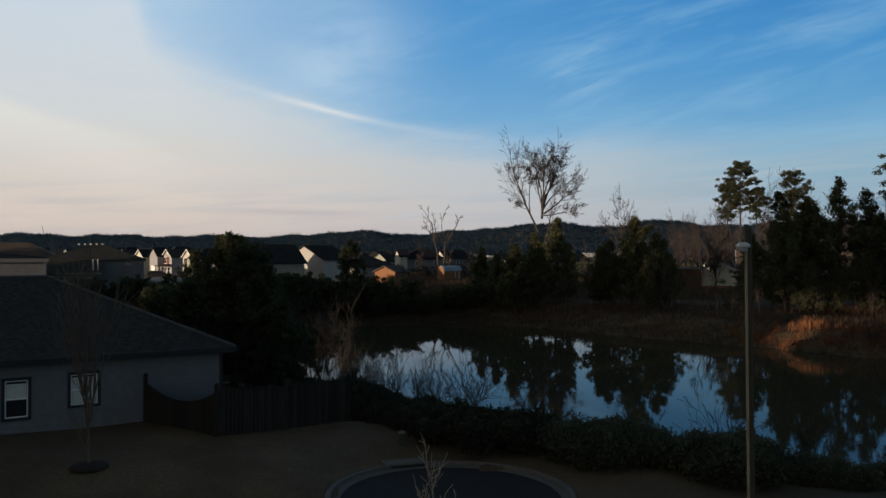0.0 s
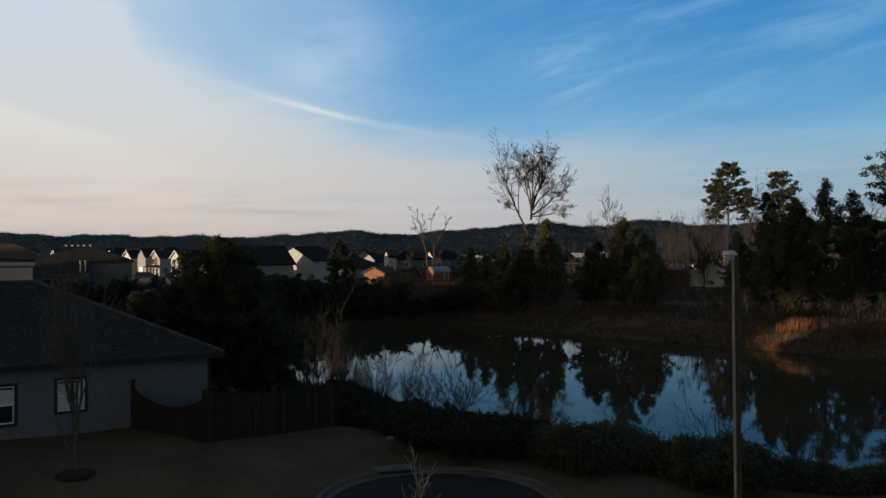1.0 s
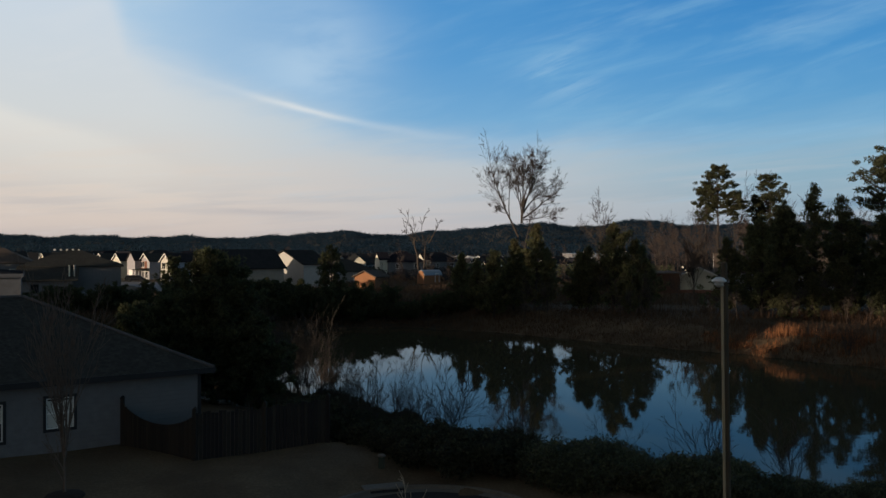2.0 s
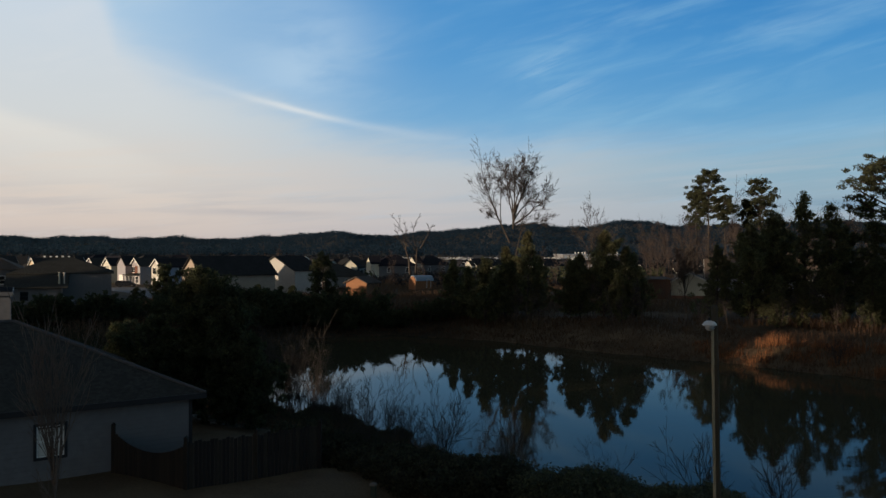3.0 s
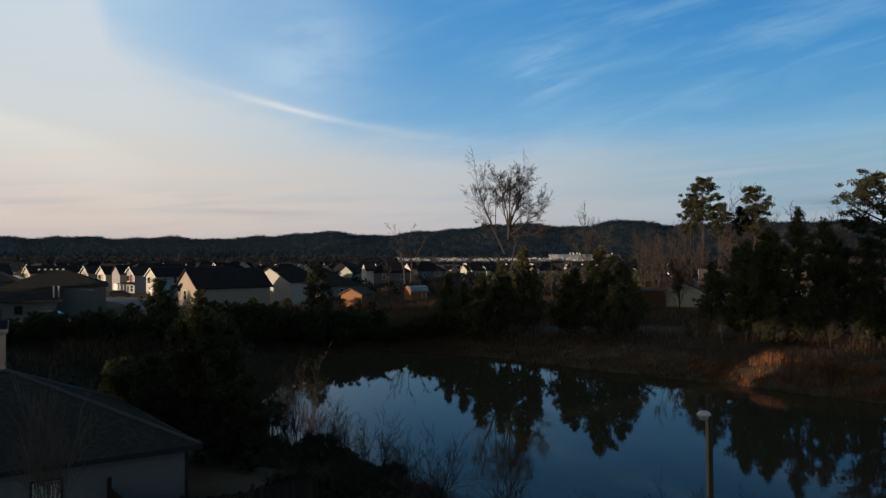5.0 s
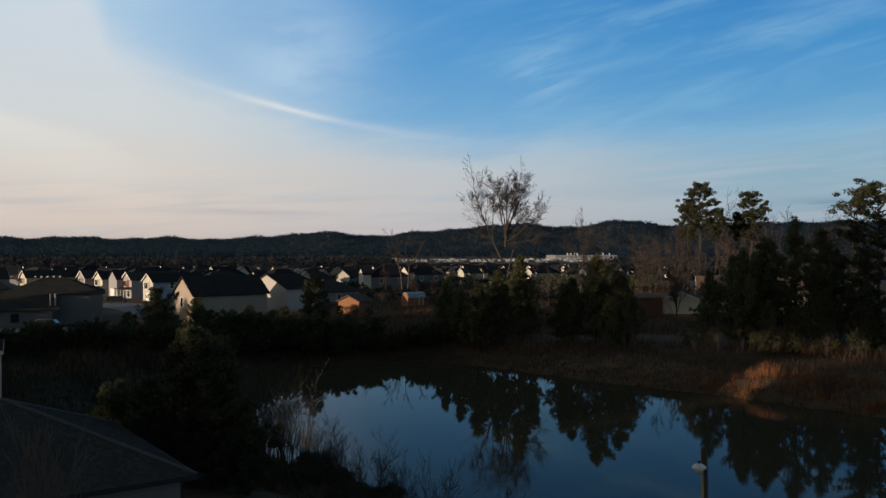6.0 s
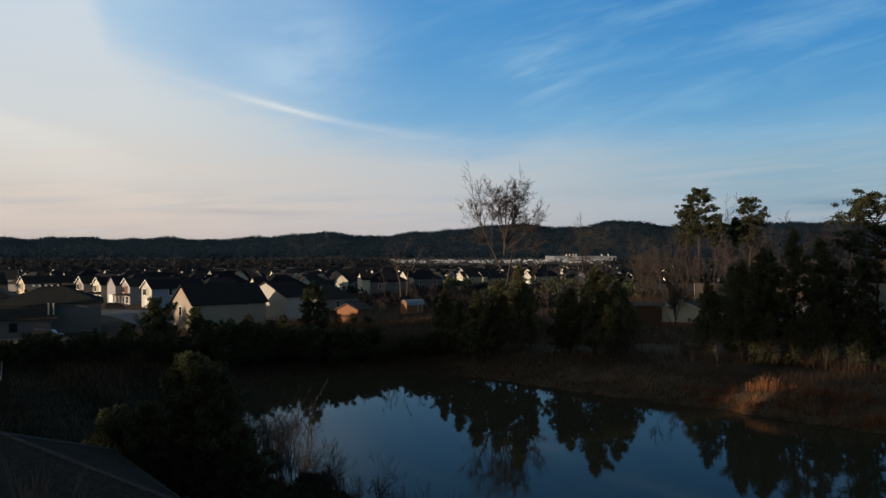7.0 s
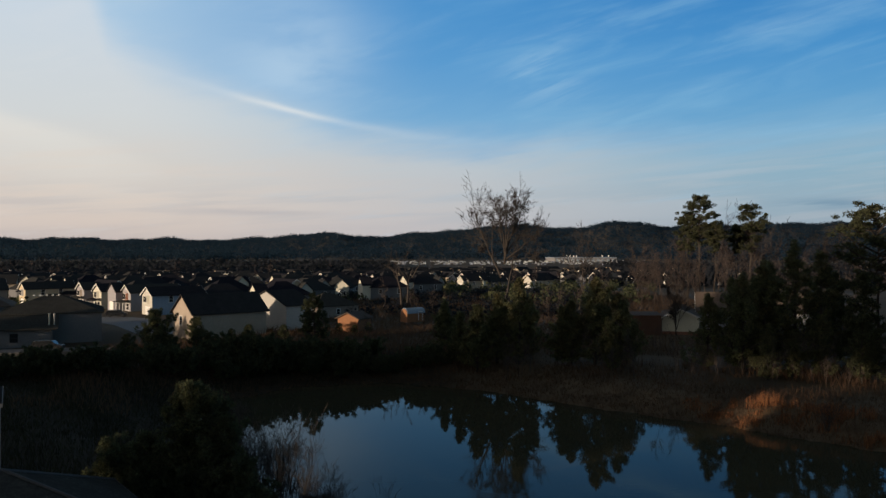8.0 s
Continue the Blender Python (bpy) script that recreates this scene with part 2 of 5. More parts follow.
def glass_mat(name, tint):
    m = bpy.data.materials.new(name)
    m.use_nodes = True
    b = m.node_tree.nodes["Principled BSDF"]
    b.inputs["Base Color"].default_value = (*tint, 1)
    b.inputs["Roughness"].default_value, b.inputs["IOR"].default_value = 0.04, 1.5
    return m


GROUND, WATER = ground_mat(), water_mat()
ASPHALT = mat("asphalt", (0.042, 0.040, 0.042), 0.95, 0.5, 14, 0.35, 0.5, spec=0.08)
CONCRETE = mat("concrete", (0.14, 0.13, 0.115), 0.9, 0.7, 10, 0.25, 0.3)
BARK = mat("bark", (0.052, 0.043, 0.037), 0.95, 0.8, 8, 0.45, 0.6, grain=(2, 2, 0.4))
PALE_BARK = mat("pale_bark", (0.4, 0.33, 0.25), 0.9, 0.8, 8, 0.4, 0.4, grain=(2, 2, 0.4))
TWIG = mat("twig", (0.060, 0.046, 0.042), 0.95, 0.5, 5, 0.4, 0.0, per="island")
NEEDLE = mat("pine_needles", (0.074, 0.080, 0.048), 0.85, 0.3, 2, 0.4, 0.0, per="island", spec=0.05, thin=0.4)
CEDAR = mat("cedar_foliage", (0.112, 0.116, 0.066), 0.9, 0.3, 2, 0.4, 0.0, per="island", spec=0.05, other=(0.100, 0.086, 0.050), thin=0.5)
HOLLY = mat("holly_leaves", (0.072, 0.076, 0.048), 0.75, 0.5, 3, 0.4, 0.0, per="island", spec=0.2, thin=0.4)
HEDGE = mat("thicket_leaves", (0.050, 0.050, 0.036), 0.85, 0.5, 3, 0.4, 0.0, per="island", spec=0.05, thin=0.4)
REED = mat("dry_reed", (0.22, 0.095, 0.042), 0.9, 0.3, 3, 0.4, 0.0, per="island")
# field grass, its colour darkened to carry the field's shade
SHADE_GRASS = mat("shade_dark_grass", (0.034, 0.034, 0.022), 0.9, 0.3, 3, 0.35, 0.0, per="island", spec=0.05, thin=0.4)
BRUSH = mat("dry_brush", (0.105, 0.066, 0.046), 0.95, 0.3, 3, 0.25, 0.0, per="soft", spec=0.0, thin=0.5)
# blue distance haze is painted into the colour of the hill woods
HAZED_WOOD = mat("far_woods", (0.020, 0.038, 0.060), 0.95, 0.004, 0.06, 0.1, 0.0, other=(0.027, 0.041, 0.060), spec=0.0, thin=0.5)
# leafless woods, brown greyed to blue so the colour holds distance haze
BAREWOOD = mat("bare_woods", (0.026, 0.029, 0.036), 0.95, 0.01, 0.2, 0.25, 0.0, per="soft", spec=0.0, thin=0.45)
SIDING = mat("white_siding", (0.46, 0.445, 0.41), 0.7, 0.3, 3, 0.12, 0.1, per="object")
GREY_SIDING = mat("grey_siding", (0.145, 0.147, 0.155), 0.75, 0.3, 3, 0.15, 0.15)
TAN_SIDING = mat("tan_siding", (0.42, 0.35, 0.27), 0.75, 0.3, 3, 0.15, 0.1, per="object")
BRICK = mat("brown_brick", (0.27, 0.13, 0.09), 0.9, 0.5, 5, 0.3, 0.3)
SHINGLE = mat("dark_shingles", (0.042, 0.042, 0.044), 1.0, 0.6, 5, 0.35, 0.5, per="object", spec=0.0)
BLUE_SIDING = mat("pale_blue_siding", (0.26, 0.33, 0.42), 0.75, 0.3, 3, 0.12, 0.1)
ESTATE_SHINGLE = mat("grey_shingles", (0.034, 0.035, 0.04), 1.0, 0.6, 5, 0.3, 0.4, per="object", spec=0.0)
PALE_CLADDING = mat("pale_cladding", (0.2, 0.2, 0.21), 0.7, 0.1, 2, 0.15, 0.1)
BROWN_SHINGLE = mat("brown_shingles", (0.11, 0.085, 0.07), 0.95, 0.6, 5, 0.35, 0.5, spec=0.1)
TRIM = mat("white_trim", (0.72, 0.71, 0.68), 0.6, 0.6, 6, 0.12, 0.05)
DARK_TRIM = mat("dark_trim", (0.022, 0.022, 0.026), 0.6, 0.6, 6, 0.2, 0.05)
GLASS = glass_mat("window_glass", (0.02, 0.022, 0.025))
BLIND = mat("window_blind", (0.55, 0.54, 0.5), 0.8, 0.6, 6, 0.1, 0.0)
FENCE = mat("weathered_fence", (0.026, 0.021, 0.018), 0.9, 0.6, 8, 0.4, 0.3, per="object", grain=(3, 3, 0.5))
POLE = mat("pole_wood", (0.062, 0.052, 0.036), 0.85, 0.8, 10, 0.3, 0.2, grain=(3, 3, 0.3))
CONDUIT = mat("conduit_paint", (0.34, 0.29, 0.2), 0.6, 0.8, 10, 0.25, 0.1, grain=(3, 3, 0.3))
LAMP = mat("lamp_shell", (0.62, 0.63, 0.64), 0.35, 2, 12, 0.12, 0.0)
LENS = glass_mat("lamp_lens", (0.35, 0.36, 0.36))
RUST_BOARD = mat("rust_brown_boards", (0.11, 0.062, 0.045), 0.9, 0.5, 6, 0.3, 0.2, grain=(3, 3, 0.4))
CEDAR_WOOD = mat("orange_stained_wood", (0.27, 0.125, 0.06), 0.8, 0.6, 6, 0.25, 0.2)
METAL_ROOF = mat("blue_grey_metal", (0.24, 0.3, 0.36), 0.45, 0.6, 5, 0.15, 0.1, metal=0.3)
MULCH = mat("mulch", (0.035, 0.022, 0.015), 0.95, 1, 12, 0.4, 0.8)
CAR_DARK = mat("dark_car_paint", (0.012, 0.013, 0.016), 0.3, 1, 5, 0.1, 0.0, spec=0.5)
DRIVE = mat("worn_drive", (0.09, 0.088, 0.085), 0.9, 0.4, 6, 0.25, 0.2)
CAR_SILVER = mat("silver_car_paint", (0.06, 0.062, 0.066), 0.35, 1, 5, 0.1, 0.0, metal=0.4)
RUBBER = mat("tyre_rubber", (0.015, 0.015, 0.015), 0.9, 2, 12, 0.2, 0.1)
GREEN_BOX = mat("green_steel", (0.03, 0.042, 0.033), 0.6, 2, 10, 0.2, 0.05)

# ---- building helpers ----
def mesh_of(name, verts, faces, material, smooth=False):
    me = bpy.data.meshes.new(name)
    me.from_pydata([tuple(v) for v in verts], [], [tuple(f) for f in faces])
    me.materials.append(material)
    if smooth:
        me.polygons.foreach_set("use_smooth", [True] * len(me.polygons))
    me.update()
    return me


def fast_mesh(name, verts, k, material):
    """A mesh of separate faces of k corners each, from an array of corner points."""
    n = len(verts) // k
    me = bpy.data.meshes.new(name)
    me.vertices.add(n * k)
    me.vertices.foreach_set("co", np.asarray(verts, dtype=np.float32).ravel())
    me.loops.add(n * k)
    me.loops.foreach_set("vertex_index", np.arange(n * k, dtype=np.int32))
    me.polygons.add(n)
    me.polygons.foreach_set("loop_start", np.arange(0, n * k, k, dtype=np.int32))
    me.update(calc_edges=True)
    me.materials.append(material)
    return me


def bm_mesh(name, bm, material, smooth=False):
    me = bpy.data.meshes.new(name)
    bmesh.ops.recalc_face_normals(bm, faces=bm.faces)
    bm.to_mesh(me)
    bm.free()
    me.materials.append(material)
    if smooth:
        me.polygons.foreach_set("use_smooth", [True] * len(me.polygons))
    return me


def part(name, data, parent, label="", at=None):
    """Links a mesh (or a bmesh with its material) as one part under a thing or part."""
    ob = new(name, data)
    ob.parent = parent
    if at is not None:
        ob.matrix_basis = at
    if label:
        ob["label"] = label
    return ob


def thing(name, label, category, m=None, group="", kind="", data=None):
    ob = new(name, data)
    if m is not None:
        ob.matrix_basis = m
    return tagged(ob, label, category, group, kind)


def box(bm, x0, x1, y0, y1, z0, z1, bevel=0.0):
    r = bmesh.ops.create_cube(bm, size=1.0, matrix=Matrix.LocRotScale(((x0 + x1) / 2, (y0 + y1) / 2, (z0 + z1) / 2), None, (x1 - x0, y1 - y0, z1 - z0)))
    if bevel:
        es = list({e for v in r["verts"] for e in v.link_edges})
        bmesh.ops.bevel(bm, geom=es, offset=bevel, segments=1, affect="EDGES")
    return bm


def boxes(*specs, bevel=0.0):
    bm = bmesh.new()
    for s in specs:
        box(bm, *s, bevel=bevel)
    return bm


def prism(outline, axis, a, b):
    """A solid: an outline (list of 2D points) drawn along an axis from a to b."""
    bm = bmesh.new()
    place = {"x": lambda p, q: (q, p[0], p[1]), "y": lambda p, q: (p[0], q, p[1]), "z": lambda p, q: (p[0], p[1], q)}[axis]
    lo = [bm.verts.new(place(p, a)) for p in outline]
    hi = [bm.verts.new(place(p, b)) for p in outline]
    bm.faces.new(lo), bm.faces.new(hi)
    for i in range(len(lo)):
        j = (i + 1) % len(lo)
        bm.faces.new((lo[i], lo[j], hi[j], hi[i]))
    return bm


def lathe(profile, sides=16, top=None):
    """A turned solid from (radius, height) pairs."""
    bm = bmesh.new()
    rings = []
    for r, z in profile:
        rings.append([bm.verts.new((r * math.cos(2 * math.pi * i / sides), r * math.sin(2 * math.pi * i / sides), z)) for i in range(sides)])
    for a, b in zip(rings, rings[1:]):
        for i in range(sides):
            j = (i + 1) % sides
            bm.faces.new((a[i], a[j], b[j], b[i]))
    bm.faces.new(rings[0]), bm.faces.new(rings[-1])
    return bm


def tubes(segs, sides=5):
    """Corner points of tapered tubes; segs: rows of p0, r0, p1, r1."""
    a = np.array([s[0] for s in segs], float)
    b = np.array([s[2] for s in segs], float)
    ra, rb = np.array([s[1] for s in segs], float), np.array([s[3] for s in segs], float)
    d = b - a
    d /= np.linalg.norm(d, axis=1, keepdims=True) + 1e-9
    ref = np.where(np.abs(d[:, 2:3]) > 0.9, np.array([[1.0, 0, 0]]), np.array([[0, 0, 1.0]]))
    e = np.cross(d, ref)
    e /= np.linalg.norm(e, axis=1, keepdims=True) + 1e-9
    f = np.cross(d, e)
    out = np.empty((len(segs), sides, 4, 3))
    for i in range(sides):
        for k, (p, r, w) in enumerate(((a, ra, i), (a, ra, i + 1), (b, rb, i + 1), (b, rb, i))):
            t = 2 * math.pi * w / sides
            out[:, i, k] = p + (e * math.cos(t) + f * math.sin(t)) * r[:, None]
    return out.reshape(-1, 3)


def chain(segs, sides=6):
    """Corner points and faces of one connected tapering limb through rows of p0, r0, p1, r1."""
    pts = [np.array(segs[0][0], float)] + [np.array(s[2], float) for s in segs]
    rad = [segs[0][1]] + [s[3] for s in segs]
    verts, faces = [], []
    for i, (p, r) in enumerate(zip(pts, rad)):
        d = unit(pts[min(i + 1, len(pts) - 1)] - pts[max(i - 1, 0)])
        ref = np.array([1.0, 0, 0]) if abs(d[2]) > 0.9 else np.array([0, 0, 1.0])
        e = unit(np.cross(d, ref))
        f = np.cross(d, e)
        for k in range(sides):
            t = 2 * math.pi * k / sides
            verts.append(p + (e * math.cos(t) + f * math.sin(t)) * r)
    for i in range(len(pts) - 1):
        for k in range(sides):
            a, b = i * sides + k, i * sides + (k + 1) % sides
            faces.append((a, b, b + sides, a + sides))
    return verts, faces


def unit(v):
    return v / (np.linalg.norm(v) + 1e-9)


def leaves(rng, centres, radius, per, size, flat=0.6, slim=0.45, out=0.0):
    """Corner points of leaf blades scattered round centres. radius: of each clump; out: how far blades point outwards."""
    c = np.repeat(np.asarray(centres, float), per, axis=0)
    n = len(c)
    rad = np.repeat(np.broadcast_to(np.asarray(radius, float), (len(centres),)), per)
    d = rng.normal(size=(n, 3))
    d /= np.linalg.norm(d, axis=1, keepdims=True)
    p = c + d * (rad * rng.uniform(0.25, 1.0, n) ** 0.6)[:, None] * np.array([1, 1, flat])
    a = rng.normal(size=(n, 3)) + d * out
    a /= np.linalg.norm(a, axis=1, keepdims=True)
    b = np.cross(a, rng.normal(size=(n, 3)))
    b /= np.linalg.norm(b, axis=1, keepdims=True)
    s = size * rng.uniform(0.6, 1.4, n)[:, None]
    v = np.stack([p - a * s * 0.5, p + b * s * slim * 0.5, p + a * s * 0.5, p - b * s * slim * 0.5], axis=1)
    return v.reshape(-1, 3)


def blades(rng, x, y, z, height, width, lean=0.2):
    """Corner points of upright stalks (thin triangles)."""
    n = len(x)
    t = rng.uniform(0, 2 * math.pi, n)
    h = height * rng.uniform(0.55, 1.15, n)
    w = width * rng.uniform(0.6, 1.3, n)
    base = np.stack([x, y, z], axis=1)
    side = np.stack([np.cos(t), np.sin(t), np.zeros(n)], axis=1) * w[:, None] / 2
    tip = base + np.stack([rng.normal(size=n) * lean * h, rng.normal(size=n) * lean * h, h], axis=1)
    return np.stack([base - side, base + side, tip], axis=1).reshape(-1, 3)

# ---- the lie of the land ----
POND = np.array([(4, 45), (10, 40.5), (18, 37), (30, 33), (50, 32), (62, 45), (57, 62), (46, 74), (39.5, 79.4), (34.6, 85.6), (27, 93), (22, 98),
                 (10, 110), (-2, 117), (-14, 113), (-22, 104), (-25, 93), (-21, 82), (-14, 73), (-9.3, 62.5), (-5, 56.5), (-0.4, 52)], float)
POND = POND + np.stack([0.5 * np.sin(POND[:, 1] * 1.7), 0.4 * np.cos(POND[:, 0] * 1.3)], axis=1)


def ease(v, lo, hi):
    t = np.clip((v - lo) / (hi - lo), 0, 1)
    return t * t * (3 - 2 * t)


def shore(x, y):
    """Distance from the pond's edge, below zero in the water."""
    x, y = np.asarray(x, float), np.asarray(y, float)
    best, inside = np.full(x.shape, 1e9), np.zeros(x.shape, bool)
    for (ax, ay), (bx, by) in zip(POND, np.roll(POND, -1, axis=0)):
        t = np.clip(((x - ax) * (bx - ax) + (y - ay) * (by - ay)) / ((bx - ax) ** 2 + (by - ay) ** 2), 0, 1)
        best = np.minimum(best, np.hypot(x - ax - t * (bx - ax), y - ay - t * (by - ay)))
        cross = (ay > y) != (by > y)
        with np.errstate(divide="ignore", invalid="ignore"):
            at = (bx - ax) * (y - ay) / (by - ay) + ax
        inside ^= cross & (x < at)
    wob = 0.35 * np.sin(x * 0.9 + 1.3 * np.sin(y * 0.7)) + 0.25 * np.sin(y * 1.9 + x * 0.6)
    return np.where(inside, -best, best) + wob


def bell(v, mid, w):
    return np.exp(-((v - mid) / w) ** 2)


def ridge(u):
    """Height of the far skyline by the tangent of the bearing from straight ahead."""
    return (50 + 30 * bell(u, -0.11, 0.05) + 50 * bell(u, 0.085, 0.05) + 24 * bell(u, 0.0, 0.045) + 44 * bell(u, 0.16, 0.05) + 72 * bell(u, 0.268, 0.055)
            + 38 * bell(u, 0.375, 0.06) + 66 * bell(u, 0.50, 0.12) + 40 * bell(u, 0.8, 0.2) + 16 * bell(u, 0.19, 0.10) + 5 * np.sin(u * 60) + 3 * np.sin(u * 133 + 1))


def land(x, y):
    x, y = np.asarray(x, float), np.asarray(y, float)
    s = shore(x, y)
    near = ease(y, 62, 30)
    base = 2.1 + 0.9 * near + 1.2 * ease(y, 95, 165) - 0.5 * ease(x, 5, 30) * near
    base = base - 6.5 * ease(y, 220, 620)
    bank = np.where(s > 0, 0.45 * ease(s, 0, 1.5) + (base - 0.45) * ease(s / (1 - 0.5 * ease(x, 14, 28) * ease(y, 60, 74)), 0.5, 13.5), -1.6 * ease(-s, 0, 5))
    r = np.hypot(x, y)
    u = x / np.maximum(np.abs(y), 1)
    up = ease(r, 1500, 3900) ** 1.4
    hills = np.where(y > 0, ridge(np.clip(u, -1.2, 1.2)), 70) * up
    bank = bank + (2.62 - bank) * ease(road_field(x, y), 3.0, 0.4) * (y < 40)
    small = 0.05 * np.sin(x * 0.8) * np.sin(y * 0.7) * ease(s, 1, 4)
    return bank + hills + small


def ground_z(x, y):
    return float(land(np.array([float(x)]), np.array([float(y)]))[0])


def build_ground():
    nx, ny = 300, 340
    gx = 14 * np.sinh(np.linspace(-6.5, 6.5, nx)) + 8
    ty = np.linspace(-4.6, 6.15, ny)
    gy = 20 * np.sinh(ty) + 60
    X, Y = np.meshgrid(gx, gy)
    Z = land(X, Y)
    # the road is cut a little into the ground
    Z = np.where(road_field(X, Y) < 0.0, Z - 0.3, Z)
    verts = np.stack([X, Y, Z], axis=-1).reshape(-1, 3)
    i = np.arange(ny - 1)[:, None] * nx + np.arange(nx - 1)[None, :]
    quads = np.stack([i, i + 1, i + nx + 1, i + nx], axis=-1).reshape(-1, 4)
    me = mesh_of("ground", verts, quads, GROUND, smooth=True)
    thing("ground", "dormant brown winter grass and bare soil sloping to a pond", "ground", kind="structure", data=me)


ROAD_C, ROAD_R = (0.75, 26.1), 3.6


def road_field(x, y):
    """Below zero on the asphalt: a round turning place and the street that leads to it."""
    d1 = np.hypot(x - ROAD_C[0], y - ROAD_C[1]) - ROAD_R
    d2 = np.maximum(np.abs(y - 22.6 - 0.02 * x) - 3.0, x - 1.0)
    return np.minimum(d1, d2)


def ring(cx, cy, r, a0, a1, n):
    return [(cx + r * math.cos(radians(a0 + (a1 - a0) * i / n)), cy + r * math.sin(radians(a0 + (a1 - a0) * i / n))) for i in range(n + 1)]


def build_road():
    z = ground_z(0.8, 26) + 0.02
    line = ring(*ROAD_C, ROAD_R, -85, 202, 40) + [(-40, 24.8), (-40, 18.8), (0.75, 19.6)]
    bm = prism(line, "z", z - 0.22, z - 0.10)
    thing("road", "dark asphalt end of a residential street", "road", kind="structure", data=bm_mesh("road", bm, ASPHALT))
    # kerb with a rounded gutter lip, laid round the bulb
    bm = bmesh.new()
    prof = [(0.0, -0.25), (0.0, 0.02), (0.05, 0.05), (0.17, 0.05), (0.17, -0.06), (0.45, -0.095), (0.45, -0.25)]
    prev = None
    a = ring(*ROAD_C, 1.0, -80, 200, 44)
    for cx, cy in a:
        dx, dy = cx - ROAD_C[0], cy - ROAD_C[1]
        row = [bm.verts.new((ROAD_C[0] + dx * (ROAD_R + 0.2 - o), ROAD_C[1] + dy * (ROAD_R + 0.2 - o), z + h)) for o, h in prof]
        if prev:
            for i in range(len(row) - 1):
                bm.faces.new((prev[i], prev[i + 1], row[i + 1], row[i]))
        prev = row
    thing("kerb", "pale concrete kerb and gutter along the asphalt", "kerb", kind="structure", data=bm_mesh("kerb", bm, CONCRETE))
    # storm drain inlet: slab over a dark throat
    m = pose(-0.75, 29.35, z, 0, 0, 18)
    inlet = thing("storm_drain", "concrete storm drain inlet set in the kerb", "drain", m)
    part("slab", bm_mesh("slab", boxes((-0.75, 0.75, -0.08, 0.5, 0.02, 0.10), bevel=0.02), CONCRETE), inlet)
    part("throat", bm_mesh("throat", boxes((-0.65, 0.65, -0.06, 0.4, -0.16, 0.02)), DARK_TRIM), inlet)


def build_water():
    lo, hi = POND.min(0) - 3, POND.max(0) + 3
    n = 90
    X, Y = np.meshgrid(np.linspace(lo[0], hi[0], n), np.linspace(lo[1], hi[1], n))
    s = shore(X, Y)
    idx = np.arange(n * n).reshape(n, n)
    keep = (s[:-1, :-1] < 1.6) | (s[1:, 1:] < 1.6) | (s[1:, :-1] < 1.6) | (s[:-1, 1:] < 1.6)
    q = np.stack([idx[:-1, :-1], idx[:-1, 1:], idx[1:, 1:], idx[1:, :-1]], axis=-1)[keep]
    verts = np.stack([X, Y, np.zeros_like(X)], axis=-1).reshape(-1, 3)
    me = mesh_of("water", verts, q.reshape(-1, 4), WATER, smooth=True)
    thing("water", "still dark pond mirroring trees and evening sky", "pond", kind="structure", data=me)


build_ground()
build_water()
build_road()

# ---- trees and plants ----
def grow(rng, segs, p, d, length, r, level, cfg, tips):
    """One limb with its side limbs. cfg: per level side limbs, spread in degrees, share of length."""
    n = max(2, int(3 + (cfg["levels"] - level)))
    step = length / n
    pts = [(p, r)]
    for i in range(n):
        d = unit(d + rng.normal(size=3) * cfg["wobble"] + np.array([0, 0, cfg["lift"]]))
        q = p + d * step
        rr = max(cfg["thin"], r * (1 - 0.75 * (i + 1) / n))
        segs.append((p, pts[-1][1], q, rr))
        p = q
        pts.append((q, rr))
    if level >= cfg["levels"]:
        tips.append(p)
        return
    kids = cfg["kids"][level]
    for k in range(kids):
        t = rng.uniform(cfg["from"][level], 1.0) if k else 1.0
        j = min(n - 1, int(t * n))
        base = pts[j][0] + (pts[j + 1][0] - pts[j][0]) * (t * n - j)
        away = rng.normal(size=3)
        away = unit(away - d * np.dot(away, d))
        ang = radians(cfg["spread"][level]) * rng.uniform(0.6, 1.3) * (0.5 if not k else 1.0)
        nd = unit(d * math.cos(ang) + away * math.sin(ang))
        grow(rng, segs, base, nd, length * cfg["share"][level] * rng.uniform(0.75, 1.2) * (1.25 - 0.5 * t if k else 1), max(cfg["thin"], pts[j][1] * 0.62), level + 1, cfg, tips)


def bare_tree(name, label, x, y, seed, stems, cfg, material=BARK, group="", z=None, single=True):
    """stems: rows of start offset, direction, length, radius. The stems are the trunk, the finer limbs the crown."""
    rng = np.random.default_rng(seed)
    t = thing(name, label, "tree", pose(x, y, ground_z(x, y) - 0.15 if z is None else z), group)
    trunk, crown, tips = [], [], []
    for off, d, length, r, *own in stems:
        segs = []
        grow(rng, segs, np.array(off, float), unit(np.array(d, float)), length, r, 0, own[0] if own else cfg, tips)
        k = 3 + cfg["levels"]
        trunk += segs[:k]
        crown += segs[k:]
    for i in range(0, len(trunk), k):
        name_i = ("trunk" if not i else "limb") if single else "stem"
        part(name_i, mesh_of(name_i, *chain(trunk[i:i + k], 7), material, True), t)
    part("crown", fast_mesh("crown", tubes(crown, 4), 4, material), t, "bare leafless limbs and twigs")
    return t


